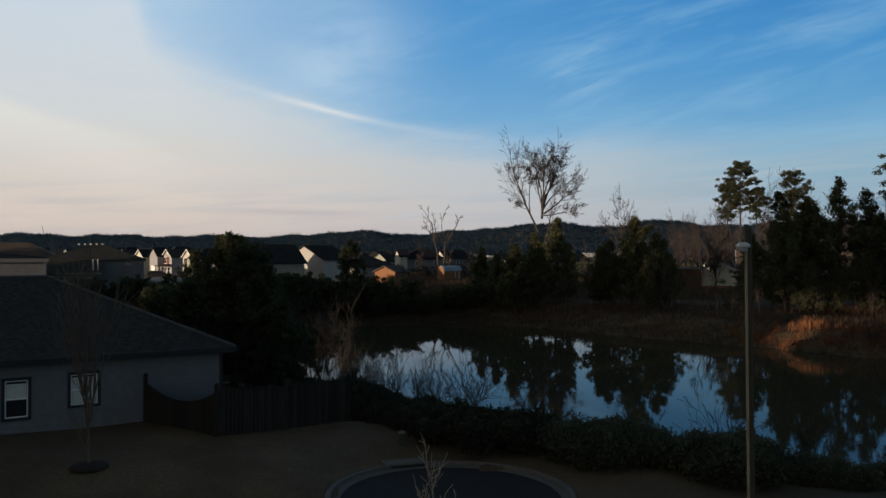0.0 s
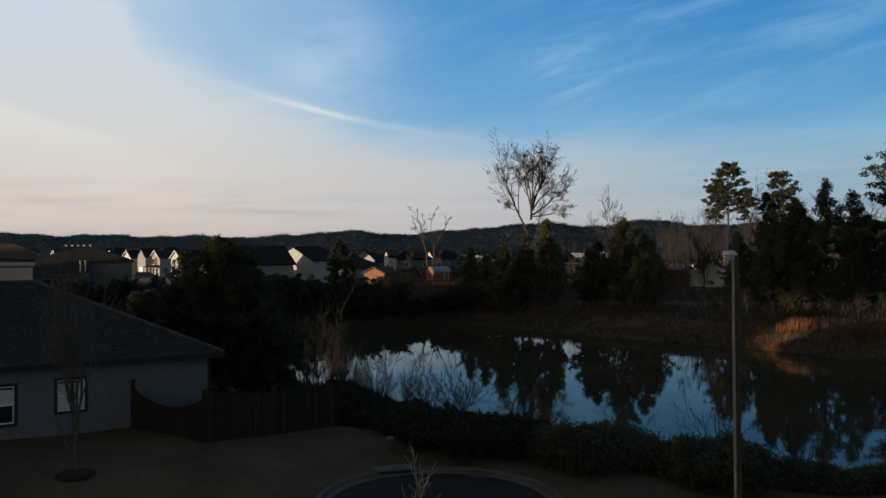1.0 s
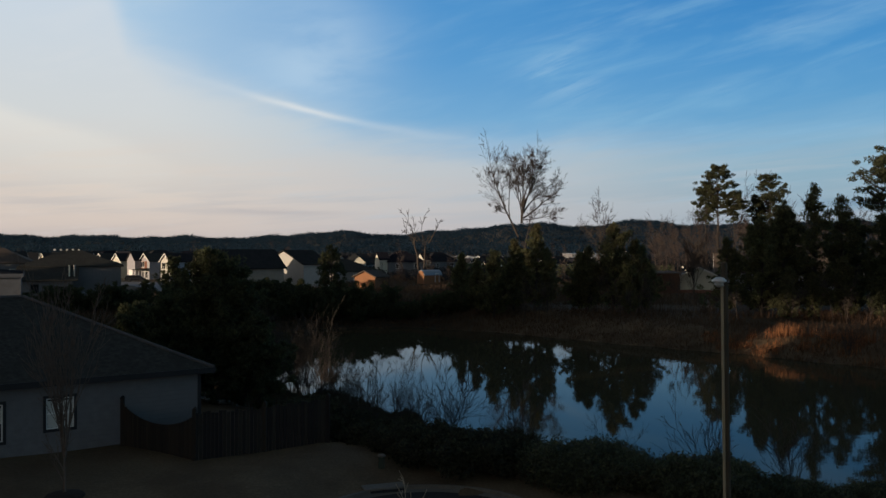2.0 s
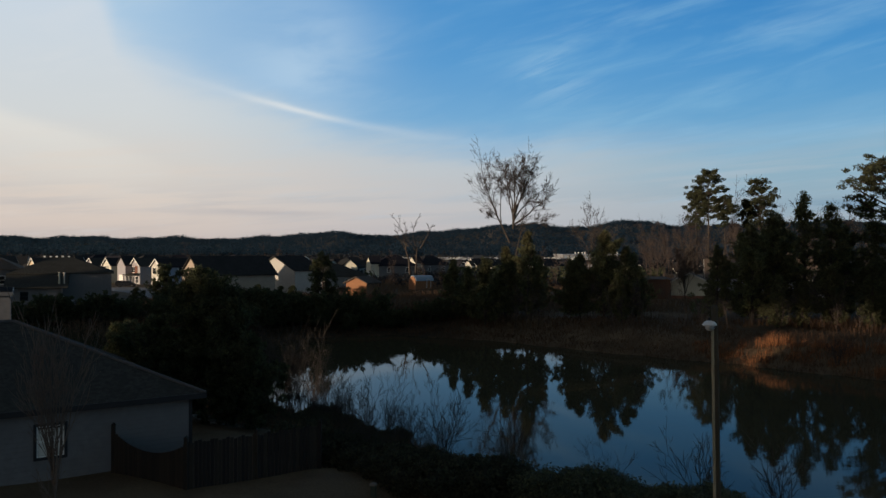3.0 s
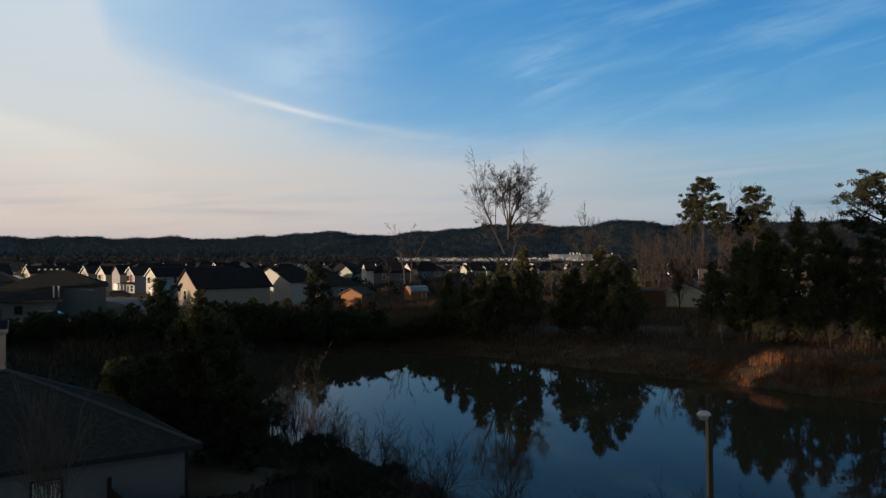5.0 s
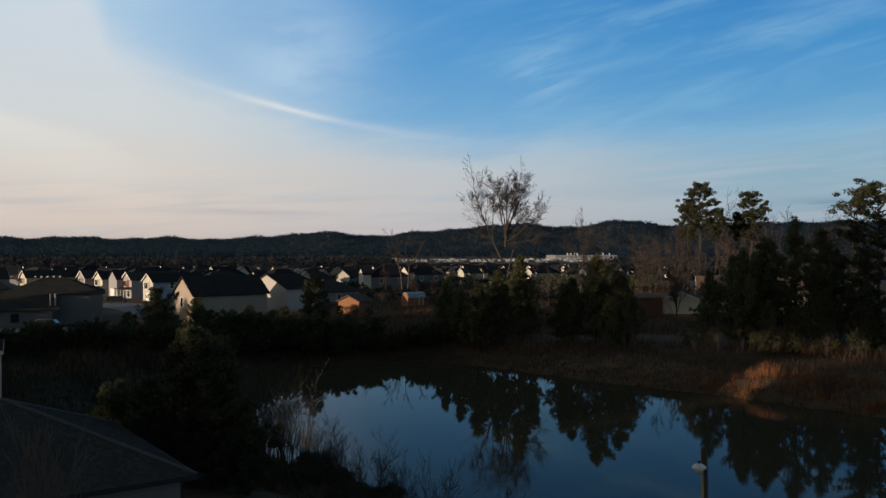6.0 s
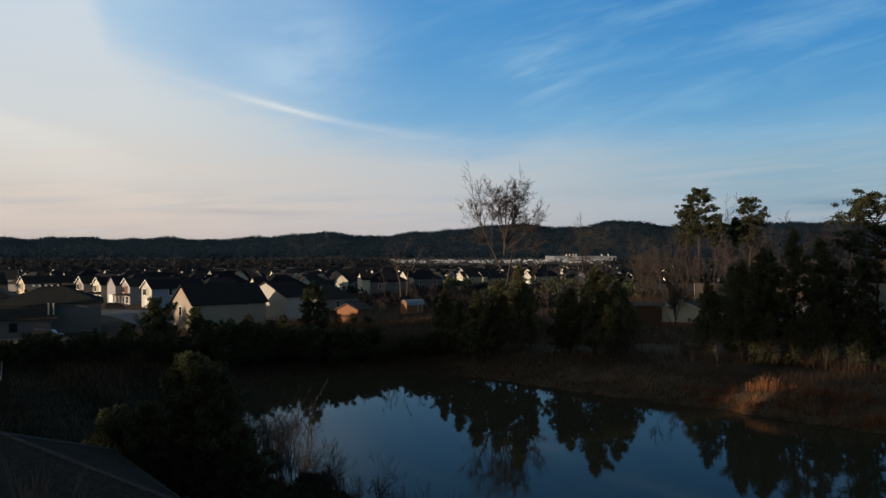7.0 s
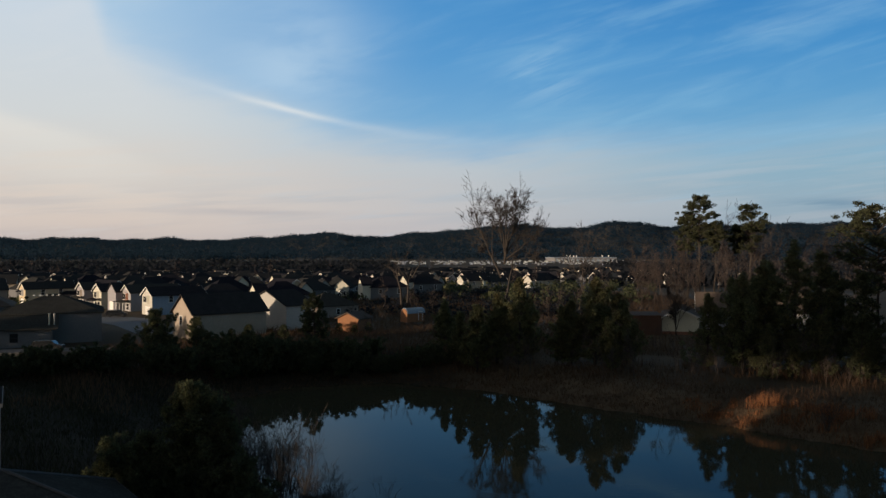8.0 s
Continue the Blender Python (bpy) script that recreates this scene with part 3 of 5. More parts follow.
def pine_tree(name, label, x, y, height, seed, clear=0.5, spread=4.0, limbs=46, per=46, lean=(0, 0), group="", blade=0.5, z=None, flat=0.42):
    """A tall pine: bare trunk, whorls of limbs high up with flat plates of needles."""
    rng = np.random.default_rng(seed)
    t = thing(name, label, "tree", pose(x, y, ground_z(x, y) - 0.1 if z is None else z), group)
    axis = np.array([lean[0], lean[1], 1.0])
    segs, p, r0 = [], np.zeros(3), height * 0.0125
    knots = [p]
    for i in range(12):
        q = axis * height * (i + 1) / 12 * 0.97 + np.array([*rng.normal(size=2) * 0.12, 0])
        segs.append((p, r0 * (1 - i / 13), q, r0 * (1 - (i + 1) / 13)))
        p = q
        knots.append(q)
    arms, clumps, sizes = [], [], []
    for i in range(limbs):
        f = clear + (1 - clear) * ((i + rng.uniform()) / limbs) ** 0.85
        base = np.array([np.interp(f * 12, range(13), [k[j] for k in knots]) for j in range(3)])
        reach = spread * (0.16 + 0.95 * math.sin(math.pi * min(1, (1 - f) / (1 - clear) * 0.74 + 0.05))) * rng.uniform(0.45, 1.12)
        if f < clear + 0.12:
            reach *= rng.choice([0.15, 0.5, 1.0])
        a = rng.uniform(0, 2 * math.pi)
        d = np.array([math.cos(a), math.sin(a), rng.uniform(-0.05, 0.55)])
        mid = base + d * reach * 0.55
        tip = base + d * reach + np.array([0, 0, reach * 0.08])
        r = 0.02 + reach * 0.018
        arms += [(base, r, mid, r * 0.7), (mid, r * 0.7, tip, r * 0.3)]
        for k in range(1 + int(reach > 1.2) + int(reach > 2.2) * 2):
            w = rng.uniform(0.5, 1.05)
            c = base + (tip - base) * w + rng.normal(size=3) * np.array([0.35, 0.35, 0.15]) * (1 + reach * 0.12)
            clumps.append(c)
            sizes.append(rng.uniform(0.45, 0.9) * (0.5 + spread * 0.12))
    part("trunk", fast_mesh("trunk", np.concatenate([tubes(segs, 8), tubes(arms, 5)]), 4, BARK), t)
    part("crown", fast_mesh("crown", leaves(rng, clumps, sizes, per, blade, flat, 0.3, 1.2), 4, NEEDLE), t, "dark green needle tufts")
    return t


def cedar_tree(name, label, x, y, height, radius, seed, per=36, limbs=150, blade=0.5, material=None, group="", z=None, low=0.05, point=1.0):
    """A dense evergreen clothed to the ground, ragged at the edge."""
    rng = np.random.default_rng(seed)
    t = thing(name, label, "tree", pose(x, y, ground_z(x, y) - 0.1 if z is None else z), group)
    arms, clumps, sizes = [], [], []
    lobes = rng.uniform(0.5, 1.35, 7)
    for i in range(limbs):
        f = low + (1 - low) * (i + rng.uniform()) / limbs
        a = rng.uniform(0, 2 * math.pi)
        reach = radius * (1 - f) ** (0.75 * point) * (0.55 + 0.45 * min(1, f / 0.18)) * lobes[(int(a / 6.2832 * 7) + int(f * 5)) % 7] * rng.uniform(0.35, 1.3) + 0.15
        base = np.array([0, 0, f * height])
        tip = base + np.array([math.cos(a) * reach, math.sin(a) * reach, reach * rng.uniform(0.15, 1.0)])
        arms.append((base, 0.025 + reach * 0.012, tip, 0.012))
        for k in range(1 + int(reach > 1.0) + int(reach > 2.0)):
            clumps.append(base + (tip - base) * rng.uniform(0.55, 1.02) + rng.normal(size=3) * 0.15)
            sizes.append(rng.uniform(0.24, 0.5) * (0.5 + radius * 0.17))
    stem = [(np.zeros(3), height * 0.016, np.array([0.05, 0.03, height * 0.5]), height * 0.009), (np.array([0.05, 0.03, height * 0.5]), height * 0.009, np.array([0, 0, height]), 0.01)]
    part("trunk", fast_mesh("trunk", np.concatenate([tubes(stem, 7), tubes(arms, 4)]), 4, BARK), t)
    part("crown", fast_mesh("crown", leaves(rng, clumps, sizes, per, blade, 0.95, 0.24, 1.3), 4, material or CEDAR), t)
    return t


def shrub(name, label, x, y, height, radius, seed, per=90, n=90, blade=0.12, material=None, group="", z=None, wide=1.0):
    rng = np.random.default_rng(seed)
    t = thing(name, label, "shrub", pose(x, y, ground_z(x, y) - 0.08 if z is None else z), group)
    arms, clumps = [], []
    for i in range(n):
        a, e = rng.uniform(0, 2 * math.pi), math.asin(rng.uniform(-0.1, 1.0))
        k = rng.uniform(0.72, 1.05) * (1 + 0.14 * math.sin(a * 3 + seed) + 0.1 * math.sin(a * 5 + e * 4))
        c = np.array([math.cos(a) * math.cos(e) * radius * wide * k, math.sin(a) * math.cos(e) * radius * k, height * (0.4 + 0.56 * math.sin(e) * k)])
        c[2] = max(0.12, c[2])
        clumps.append(c)
        arms.append((np.array([c[0] * 0.08, c[1] * 0.08, 0.0]), 0.025, c, 0.006))
    part("branchwork", fast_mesh("branchwork", tubes(arms, 4), 4, BARK), t)
    part("foliage", fast_mesh("foliage", leaves(rng, clumps, radius * 0.27, per, blade, 0.85, 0.5, 0.5), 4, material or HOLLY), t)
    return t


def scatter(rng, n, x0, x1, y0, y1, keep):
    x, y = rng.uniform(x0, x1, n), rng.uniform(y0, y1, n)
    k = keep(x, y)
    return x[k], y[k]


def stuff(name, label, category, verts, k, material):
    return thing(name, label, category, kind="stuff", data=fast_mesh(name, verts, k, material))


def plant(proto, x, y, size=1.0, turn=0.0, sink=0.12, label=""):
    ob = copy_thing(proto, pose(x, y, ground_z(x, y) - sink, 0, 0, turn) @ Matrix.Scale(size, 4))
    if label:
        ob["label"] = label
    return ob


# the tall forked tree and its neighbours
FAN = dict(levels=4, kids=[8, 6, 4, 3], spread=[36, 42, 45, 45], share=[0.32, 0.48, 0.5, 0.55], wobble=0.10, lift=0.03, thin=0.018, **{"from": [0.35, 0.2, 0.1, 0.1]})


def tall_tree():
    """One clear bole that forks into a fan of fine limbs within a round crown."""
    g = np.random.default_rng(6)
    bole = dict(FAN, kids=[3, 5, 4, 2], spread=[20, 34, 40, 42], **{"from": [0.9, 0.2, 0.1, 0.1]})
    stems = [((0, 0, 0), (0.05, 0, 1), 13.0, 0.38, bole)]
    for x0, z0, dx, dy, dz, length, r in ((0.0, 9.4, -0.34, 0.04, 1, 13.4, 0.22), (-2.4, 15.2, -0.60, 0.1, 1, 6.0, 0.10), (-1.8, 13.6, -0.9, -0.15, 0.5, 3.2, 0.08), (-1.6, 13.2, -0.25, -0.2, 1, 9.0, 0.11),
                                          (0.6, 15.0, -0.36, -0.12, 1, 8.0, 0.15), (0.6, 12.0, 0.04, 0.10, 1, 10.8, 0.24), (0.7, 13.0, 0.17, -0.20, 1, 9.8, 0.17), (0.6, 13.4, -0.12, 0.36, 1, 9.0, 0.15),
                                          (0.7, 14.0, 0.06, -0.42, 1, 8.4, 0.14), (0.9, 14.4, 0.44, 0.10, 1, 9.4, 0.18), (0.9, 13.8, 0.72, 0.22, 1, 8.0, 0.16), (0.9, 12.9, 1.05, -0.1, 0.92, 7.6, 0.18),
                                          (0.9, 12.6, 1.0, 0.15, 0.14, 6.0, 0.12), (0.7, 14.6, 0.3, 0.4, 1, 8.0, 0.13)):
        stems.append(((x0, 0, z0), (dx, dy, dz), length * g.uniform(0.95, 1.05), r))
    bare_tree("bare_tree", "tall leafless forked tree standing behind the pond", 18.2, 156, 6, stems, FAN, z=3.8)


tall_tree()
DEAD = dict(levels=3, kids=[3, 3, 3], spread=[30, 42, 45], share=[0.30, 0.5, 0.5], wobble=0.14, lift=0.02, thin=0.045, **{"from": [0.6, 0.3, 0.3]})
bare_tree("dead_tree", "broken dead tree with crooked bare limbs", -0.4, 185, 11,
          [((0, 0, 0), (-0.06, 0, 1), 12.6, 0.36), ((0.9, 0, 0), (0.10, 0, 1), 11.0, 0.3), ((2.0, 0, 9.0), (0.5, 0, 0.8), 4.6, 0.2), ((-0.4, 0, 9.5), (-0.8, 0, 0.5), 3.2, 0.16)], DEAD)
SMALL = dict(levels=4, kids=[7, 5, 4, 3], spread=[32, 36, 40, 42], share=[0.42, 0.5, 0.55, 0.6], wobble=0.08, lift=0.05, thin=0.03, **{"from": [0.3, 0.2, 0.2, 0.2]})
bare_tree("bare_tree", "leafless tree rising above dark evergreens", 40, 190, 21, [((0, 0, 0), (0, 0, 1), 12.5, 0.2)], SMALL)

PINES = "tall pines beyond the pond"
for x, y, h, c, s, sp in ((74.3, 208, 29.6, 0.56, 1, 4.3), (72.0, 210, 24.6, 0.60, 12, 3.2), (77.6, 206, 22.6, 0.66, 8, 2.4), (87.6, 208, 27.2, 0.54, 3, 4.0), (85.4, 211, 22, 0.66, 9, 2.4)):
    pine_tree("pine_tree", "tall pine with a bare trunk and dark crown", x, y, h, s, c, sp, limbs=64, per=60, group=PINES, flat=0.6)
pine_tree("pine_tree", "large pine with long spreading limbs at the wood's edge", 65.5, 113, 22.6, 5, 0.46, 6.2, limbs=64, per=54, group=PINES, flat=0.5)
pine_tree("pine_tree", "large pine with long spreading limbs at the wood's edge", 73.5, 112, 21.0, 6, 0.42, 5.2, limbs=60, per=54, group=PINES, flat=0.5)

FAR_BANK, EDGE = "evergreens on the far bank", "evergreens at the wood's edge"
cedars = [cedar_tree("cedar_tree", "dark green cedar on the far bank", x, y, h, r, s, group=FAR_BANK, point=pt)
          for x, y, h, r, s, pt in ((10.4, 117, 9.2, 3.1, 31, 1.15), (16.4, 118, 12.0, 3.6, 33, 1.2), (26.6, 115, 12.0, 4.6, 36, 1.1), (50.0, 122, 5.0, 1.3, 40, 1.1))]
for i, x, y, k, a in ((0, 8.2, 121, 0.8, 40), (1, 13.4, 119.5, 0.84, 100), (0, 22.4, 117, 0.85, 200), (2, 23.6, 116.5, 0.74, 160), (2, 29.6, 114.5, 0.82, 70), (0, 6.6, 133, 0.8, 80),
                      (1, 15.0, 124, 0.7, 10), (2, 31.4, 116.5, 0.62, 250), (0, 11.0, 124, 0.75, 300), (3, 51.5, 124, 0.8, 60), (0, 28.0, 111, 0.5, 120), (1, 19.0, 125, 0.7, 150)):
    plant(cedars[i], x, y, k, a)
woods = [cedar_tree("cedar_tree", "dense dark evergreen at the wood's edge", x, y, h, r, s, group=EDGE, point=1.0, blade=0.5, material=NEEDLE if s == 54 else CEDAR)
         for x, y, h, r, s in ((44.5, 108, 12.8, 3.7, 51), (52.4, 110, 17.2, 4.4, 52), (58.5, 104, 13.2, 4.2, 54))]
for i, x, y, k, a in ((0, 48.2, 110, 1.12, 30), (1, 57.0, 112, 0.92, 80), (0, 41.0, 111, 0.78, 140), (2, 63.0, 101, 0.92, 200), (0, 53.0, 104, 0.6, 250), (2, 66.5, 104, 1.06, 300), (1, 71.5, 104, 0.86, 20),
                      (0, 49.2, 104, 0.46, 70), (0, 58.8, 97, 0.5, 110), (2, 69, 96, 0.74, 160), (0, 64, 94, 0.5, 210), (0, 74, 92, 0.66, 10), (1, 47, 118, 0.7, 120), (2, 61, 116, 0.96, 40), (0, 45.6, 103, 0.5, 190), (2, 56, 100, 0.64, 95), (0, 50.6, 114, 1.1, 260)):
    plant(woods[i], x, y, k, a)

# dark evergreens by the near house
near_trees = "evergreens beside the near house"
near_a = cedar_tree("cedar_tree", "large dark evergreen beside the hipped house", -11.8, 49.5, 8.5, 2.9, 71, per=80, limbs=230, blade=0.3, material=NEEDLE, group=near_trees, point=0.75)
near_b = cedar_tree("cedar_tree", "dark evergreen with broad ragged crown near the shore", -9.8, 48.2, 6.8, 2.5, 72, per=80, limbs=180, blade=0.3, material=NEEDLE, group=near_trees, point=0.7)
plant(near_b, -14.2, 48.6, 0.8, 130), plant(near_b, -8.4, 46.4, 0.72, 60), plant(near_b, -16.6, 49.4, 0.74, 210)

# hedge-like belt of evergreens behind the pond's head
low = [cedar_tree("cedar_tree", "low dark evergreen in a dense belt", x, y, h, r, s, per=40, limbs=90, blade=0.46, material=NEEDLE, group="evergreen belt behind the pond", point=0.7)
       for x, y, h, r, s in ((-36.2, 125, 6.9, 3.2, 81), (-20, 118, 4.2, 2.9, 82), (-14.4, 136, 8.3, 3.0, 83))]
rng = np.random.default_rng(5)
for i in range(40):
    f = i / 39
    x = -66 + 46 * f + rng.normal() * 1.2
    y = 106 + 10 * f + rng.normal() * 2.5
    plant(low[1], x, y, rng.uniform(0.5, 0.85), rng.uniform(0, 360))
for x, y, k in ((-31.0, 128, 0.55), (-39.5, 122, 0.55), (-27.5, 121, 0.6), (-24.0, 130, 0.5), (7.4, 150, 0.72), (-33.2, 121, 0.55)):
    plant(low[0], x, y, k, 50 * k)

# unseen trees added towards the setting sun, which keep the near ground in shade
UNSEEN_TREE = "unseen evergreen added to cast shade"
belt = [cedar_tree("cedar_tree", UNSEEN_TREE, x, -60, h, r, sd, per=12, limbs=110, blade=1.0, group="shelter belt") for x, h, r, sd in ((-92, 17, 6.2, 56), (-99, 22, 6.6, 57))]
for i in range(50):
    y = -98 + 3.7 * i + rng.normal() * 0.8
    if y > 84 or -3 < y < 26 or 50 < y < 57:
        continue
    for row in range(2):
        plant(belt[(i + row) % 2], -86 - 7 * row + rng.normal() * 1.5, y + 1.8 * row, rng.uniform(0.85, 1.15), 37 * i)
for x, y, k in ((-86, -3.0, 0.72), (-88, 0.5, 0.66), (-84, 2.6, 0.6), (-93, 5.0, 0.36), (-90, 11.0, 0.46), (-88, 15.0, 0.5), (-90, 19.0, 0.52), (-88, 23.0, 0.52), (-94, 16.0, 0.55), (-94, 21.0, 0.55), (-87, 51.0, 0.5), (-90, 55.0, 0.5)):
    plant(belt[1], x, y, k, 40 * k)
# added unseen pines, whose high crowns block light above the low gap
unseen_pine = pine_tree("pine_tree", "unseen tall pine added to block light above a gap", -89, 3, 31, 61, 0.47, 7.0, limbs=60, per=14, group="pines of the shelter belt", blade=1.3, flat=0.7)
for i in range(13):
    plant(unseen_pine, -88 - 6 * (i % 2) + rng.normal(), 4 + 1.9 * i, rng.uniform(0.96, 1.05), 67 * i)
# more unseen trees, added to shade the dark house and ground near it
for i in range(7):
    plant(belt[0], -89 + rng.normal(), 126 + 3.4 * i, rng.uniform(0.55, 0.62), 71 * i)
for i in range(4):
    plant(belt[0], -86 + rng.normal(), 113 + 2.8 * i, rng.uniform(0.5, 0.56), 29 * i)
for i in range(3):
    plant(belt[0], -88 + rng.normal(), 88 + 3.2 * i, rng.uniform(0.5, 0.58), 53 * i)
for i in range(24):
    plant(low[1], -25 + 16 * i / 23 + rng.normal() * 0.6, 117 + 3 * i / 23 + rng.normal() * 2, rng.uniform(0.6, 0.9), 47 * i)
for i in range(18):
    plant(low[1], -10 + 19 * i / 17 + rng.normal() * 0.7, 122 + rng.normal() * 1.6, rng.uniform(0.4, 0.72), 83 * i)
for x, y, k in ((-11.6, 151.2, 0.30), (-8.8, 150.6, 0.26), (-6.4, 152.0, 0.3), (-33.6, 137.5, 0.66), (-25.4, 139, 0.46), (-20.0, 141, 0.42), (-28.4, 139.5, 0.36)):
    plant(low[0], x, y, k, 90 * k)

# leafless woods to the right of the pines and through the estate
WOOD = dict(levels=3, kids=[8, 5, 4], spread=[26, 34, 40], share=[0.42, 0.5, 0.5], wobble=0.06, lift=0.06, thin=0.035, **{"from": [0.35, 0.2, 0.2]})
hard = [bare_tree("hardwood_tree", "leafless grey-brown hardwood in a winter wood", x, y, s, [((0, 0, 0), (0.03, 0, 1), h, 0.17)], WOOD, TWIG, "leafless winter wood")
        for x, y, h, s in ((84, 216, 15.5, 91), (92, 212, 17.0, 92), (100, 214, 13.5, 93))]
for i in range(48):
    x, y = rng.uniform(64, 135), rng.uniform(205, 262)
    plant(hard[i % 3], x, y, rng.uniform(0.55, 0.85), rng.uniform(0, 360))
for i in range(18):
    x, y = rng.uniform(44, 80), rng.uniform(166, 215)
    if 44 < x < 66 and y < 182:
        continue
    plant(hard[i % 3], x, y, rng.uniform(0.35, 0.62), rng.uniform(0, 360))
for i in range(26):
    x = rng.uniform(5, 56)
    y = 116 - 0.32 * x + rng.uniform(-3, 3) + (6 if x < 12 else 0)
    if shore(x, y) > 4:
        plant(hard[i % 3], x, y, rng.uniform(0.14, 0.26), rng.uniform(0, 360))
for i in range(34):
    y = rng.uniform(125, 200)
    x = rng.uniform(-8, 44)
    if (14 < x < 23 and y > 150) or (x < 8 and 160 < y < 178):
        continue
    plant(hard[i % 3], x, y, rng.uniform(0.2, 0.36), rng.uniform(0, 360))
for i in range(60):
    y = rng.uniform(260, 900)
    x = y * rng.uniform(-0.56, 0.5)
    plant(hard[i % 3], x, y, rng.uniform(0.25, 0.5), rng.uniform(0, 360))

# saplings and brush round the shore
SAP = dict(levels=3, kids=[7, 4, 2], spread=[34, 36, 36], share=[0.36, 0.5, 0.5], wobble=0.08, lift=0.03, thin=0.007, **{"from": [0.2, 0.2, 0.2]})


def clump(name, label, x, y, seed, h, n, fan, cfg=SAP, material=BARK, r=0.03, group=""):
    g = np.random.default_rng(seed)
    stems = []
    for i in range(n):
        a = g.uniform(0, 6.283)
        k = fan * g.uniform(0.2, 1.0)
        stems.append(((math.cos(a) * 0.12, math.sin(a) * 0.12, 0), (math.cos(a) * k, math.sin(a) * k, 1), h * g.uniform(0.7, 1.05), r))
    return bare_tree(name, label, x, y, seed, stems, cfg, material, group, single=False)


SHORE = "leafless saplings along the near shore"
saps = [clump("sapling", "slender leafless sapling on the near shore", x, y, s, h, n, f, group=SHORE) for x, y, s, h, n, f in
        ((-8.8, 62.0, 101, 3.9, 2, 0.14), (-6.6, 58.6, 102, 3.6, 3, 0.26), (-11.5, 67.0, 103, 3.8, 2, 0.10))]
for i in range(70):
    f = rng.uniform() ** 1.4
    x = -14.5 + 15 * f + rng.normal() * 0.4
    y = 71.5 - 19.5 * f ** 0.85 - abs(rng.normal()) * 0.8
    plant(saps[i % 3], x, y, rng.uniform(0.7, 1.3) * (1.0 if f < 0.5 else 0.62), rng.uniform(0, 360))
for i in range(16):
    f = rng.uniform()
    plant(saps[1], -4 + 12 * f + rng.normal() * 0.5, 42.5 - 7.5 * f + rng.normal() * 0.8, rng.uniform(0.35, 0.6), rng.uniform(0, 360))
clump("leafless_shrub", "vase-shaped leafless shrub before the water", 1.7, 38.4, 111, 3.3, 7, 0.42, group=SHORE)
clump("leafless_shrub", "upright leafless shrub before the water", -2.2, 43.2, 112, 3.0, 5, 0.26, group=SHORE)
clump("leafless_shrub", "leaning leafless shrub before the water", 4.6, 36.0, 113, 3.0, 6, 0.40, group=SHORE)
clump("leafless_shrub", "thin leafless shrub before the water", 12.0, 33.0, 114, 2.7, 5, 0.36, group=SHORE)
clump("leafless_shrub", "thin leafless shrub before the water", 14.5, 32.0, 115, 2.8, 5, 0.30, group=SHORE)
clump("leafless_shrub", "low leafless shrub before the water", 0.2, 45.5, 116, 2.4, 7, 0.35, group=SHORE)
clump("leafless_shrub", "pale leafless shrub among orange reeds", 41.6, 80.4, 117, 3.0, 8, 0.4, material=TWIG, r=0.04)

# planted trees in the lawn
YOUNG = dict(levels=3, kids=[5, 4, 3], spread=[16, 22, 26], share=[0.5, 0.5, 0.5], wobble=0.05, lift=0.06, thin=0.007, **{"from": [0.15, 0.2, 0.2]})


def lawn_tree(x, y, h, seed, n, fan, fork, label, material=PALE_BARK):
    g = np.random.default_rng(seed)
    stems = [((0, 0, 0), (0.01, 0, 1), fork + 0.3, 0.06)]
    for i in range(n):
        a = 6.283 * i / n + g.uniform(-0.3, 0.3)
        k = fan * g.uniform(0.5, 1.1)
        stems.append(((0, 0, fork * g.uniform(0.8, 1.05)), (math.cos(a) * k, math.sin(a) * k, 1), (h - fork) * g.uniform(0.7, 1.0), 0.034))
    t = bare_tree("young_tree", label, x, y, seed, stems, YOUNG, material)
    ring_m = lathe([(0.62, -0.02), (0.56, 0.05), (0.34, 0.10), (0.08, 0.12)], 18)
    thing("mulch_ring", "dark mulch ring round a young lawn tree", "mulch", pose(x, y, ground_z(x, y)), data=bm_mesh("mulch_ring", ring_m, MULCH))
    return t


lawn_tree(-11.0, 27.8, 5.2, 121, 8, 0.13, 1.5, "young leafless tree with upright limbs in the lawn", mat("brown_twigs", (0.13, 0.098, 0.08), 0.9, 0.8, 8, 0.3, 0.0))
SPIKY = dict(levels=2, kids=[10, 4], spread=[42, 45], share=[0.24, 0.4], wobble=0.09, lift=0.04, thin=0.008, **{"from": [0.35, 0.2]})
bare_tree("young_tree", "small leafless tree with pale twigs by the kerb", 0.5, 19.2, 124, [((0, 0, 0), (0.02, 0, 1), 2.9, 0.03), ((0, 0, 1.1), (0.4, -0.2, 0.9), 0.9, 0.014), ((0, 0, 1.3), (-0.5, 0.1, 0.9), 0.95, 0.014)], SPIKY, PALE_BARK)

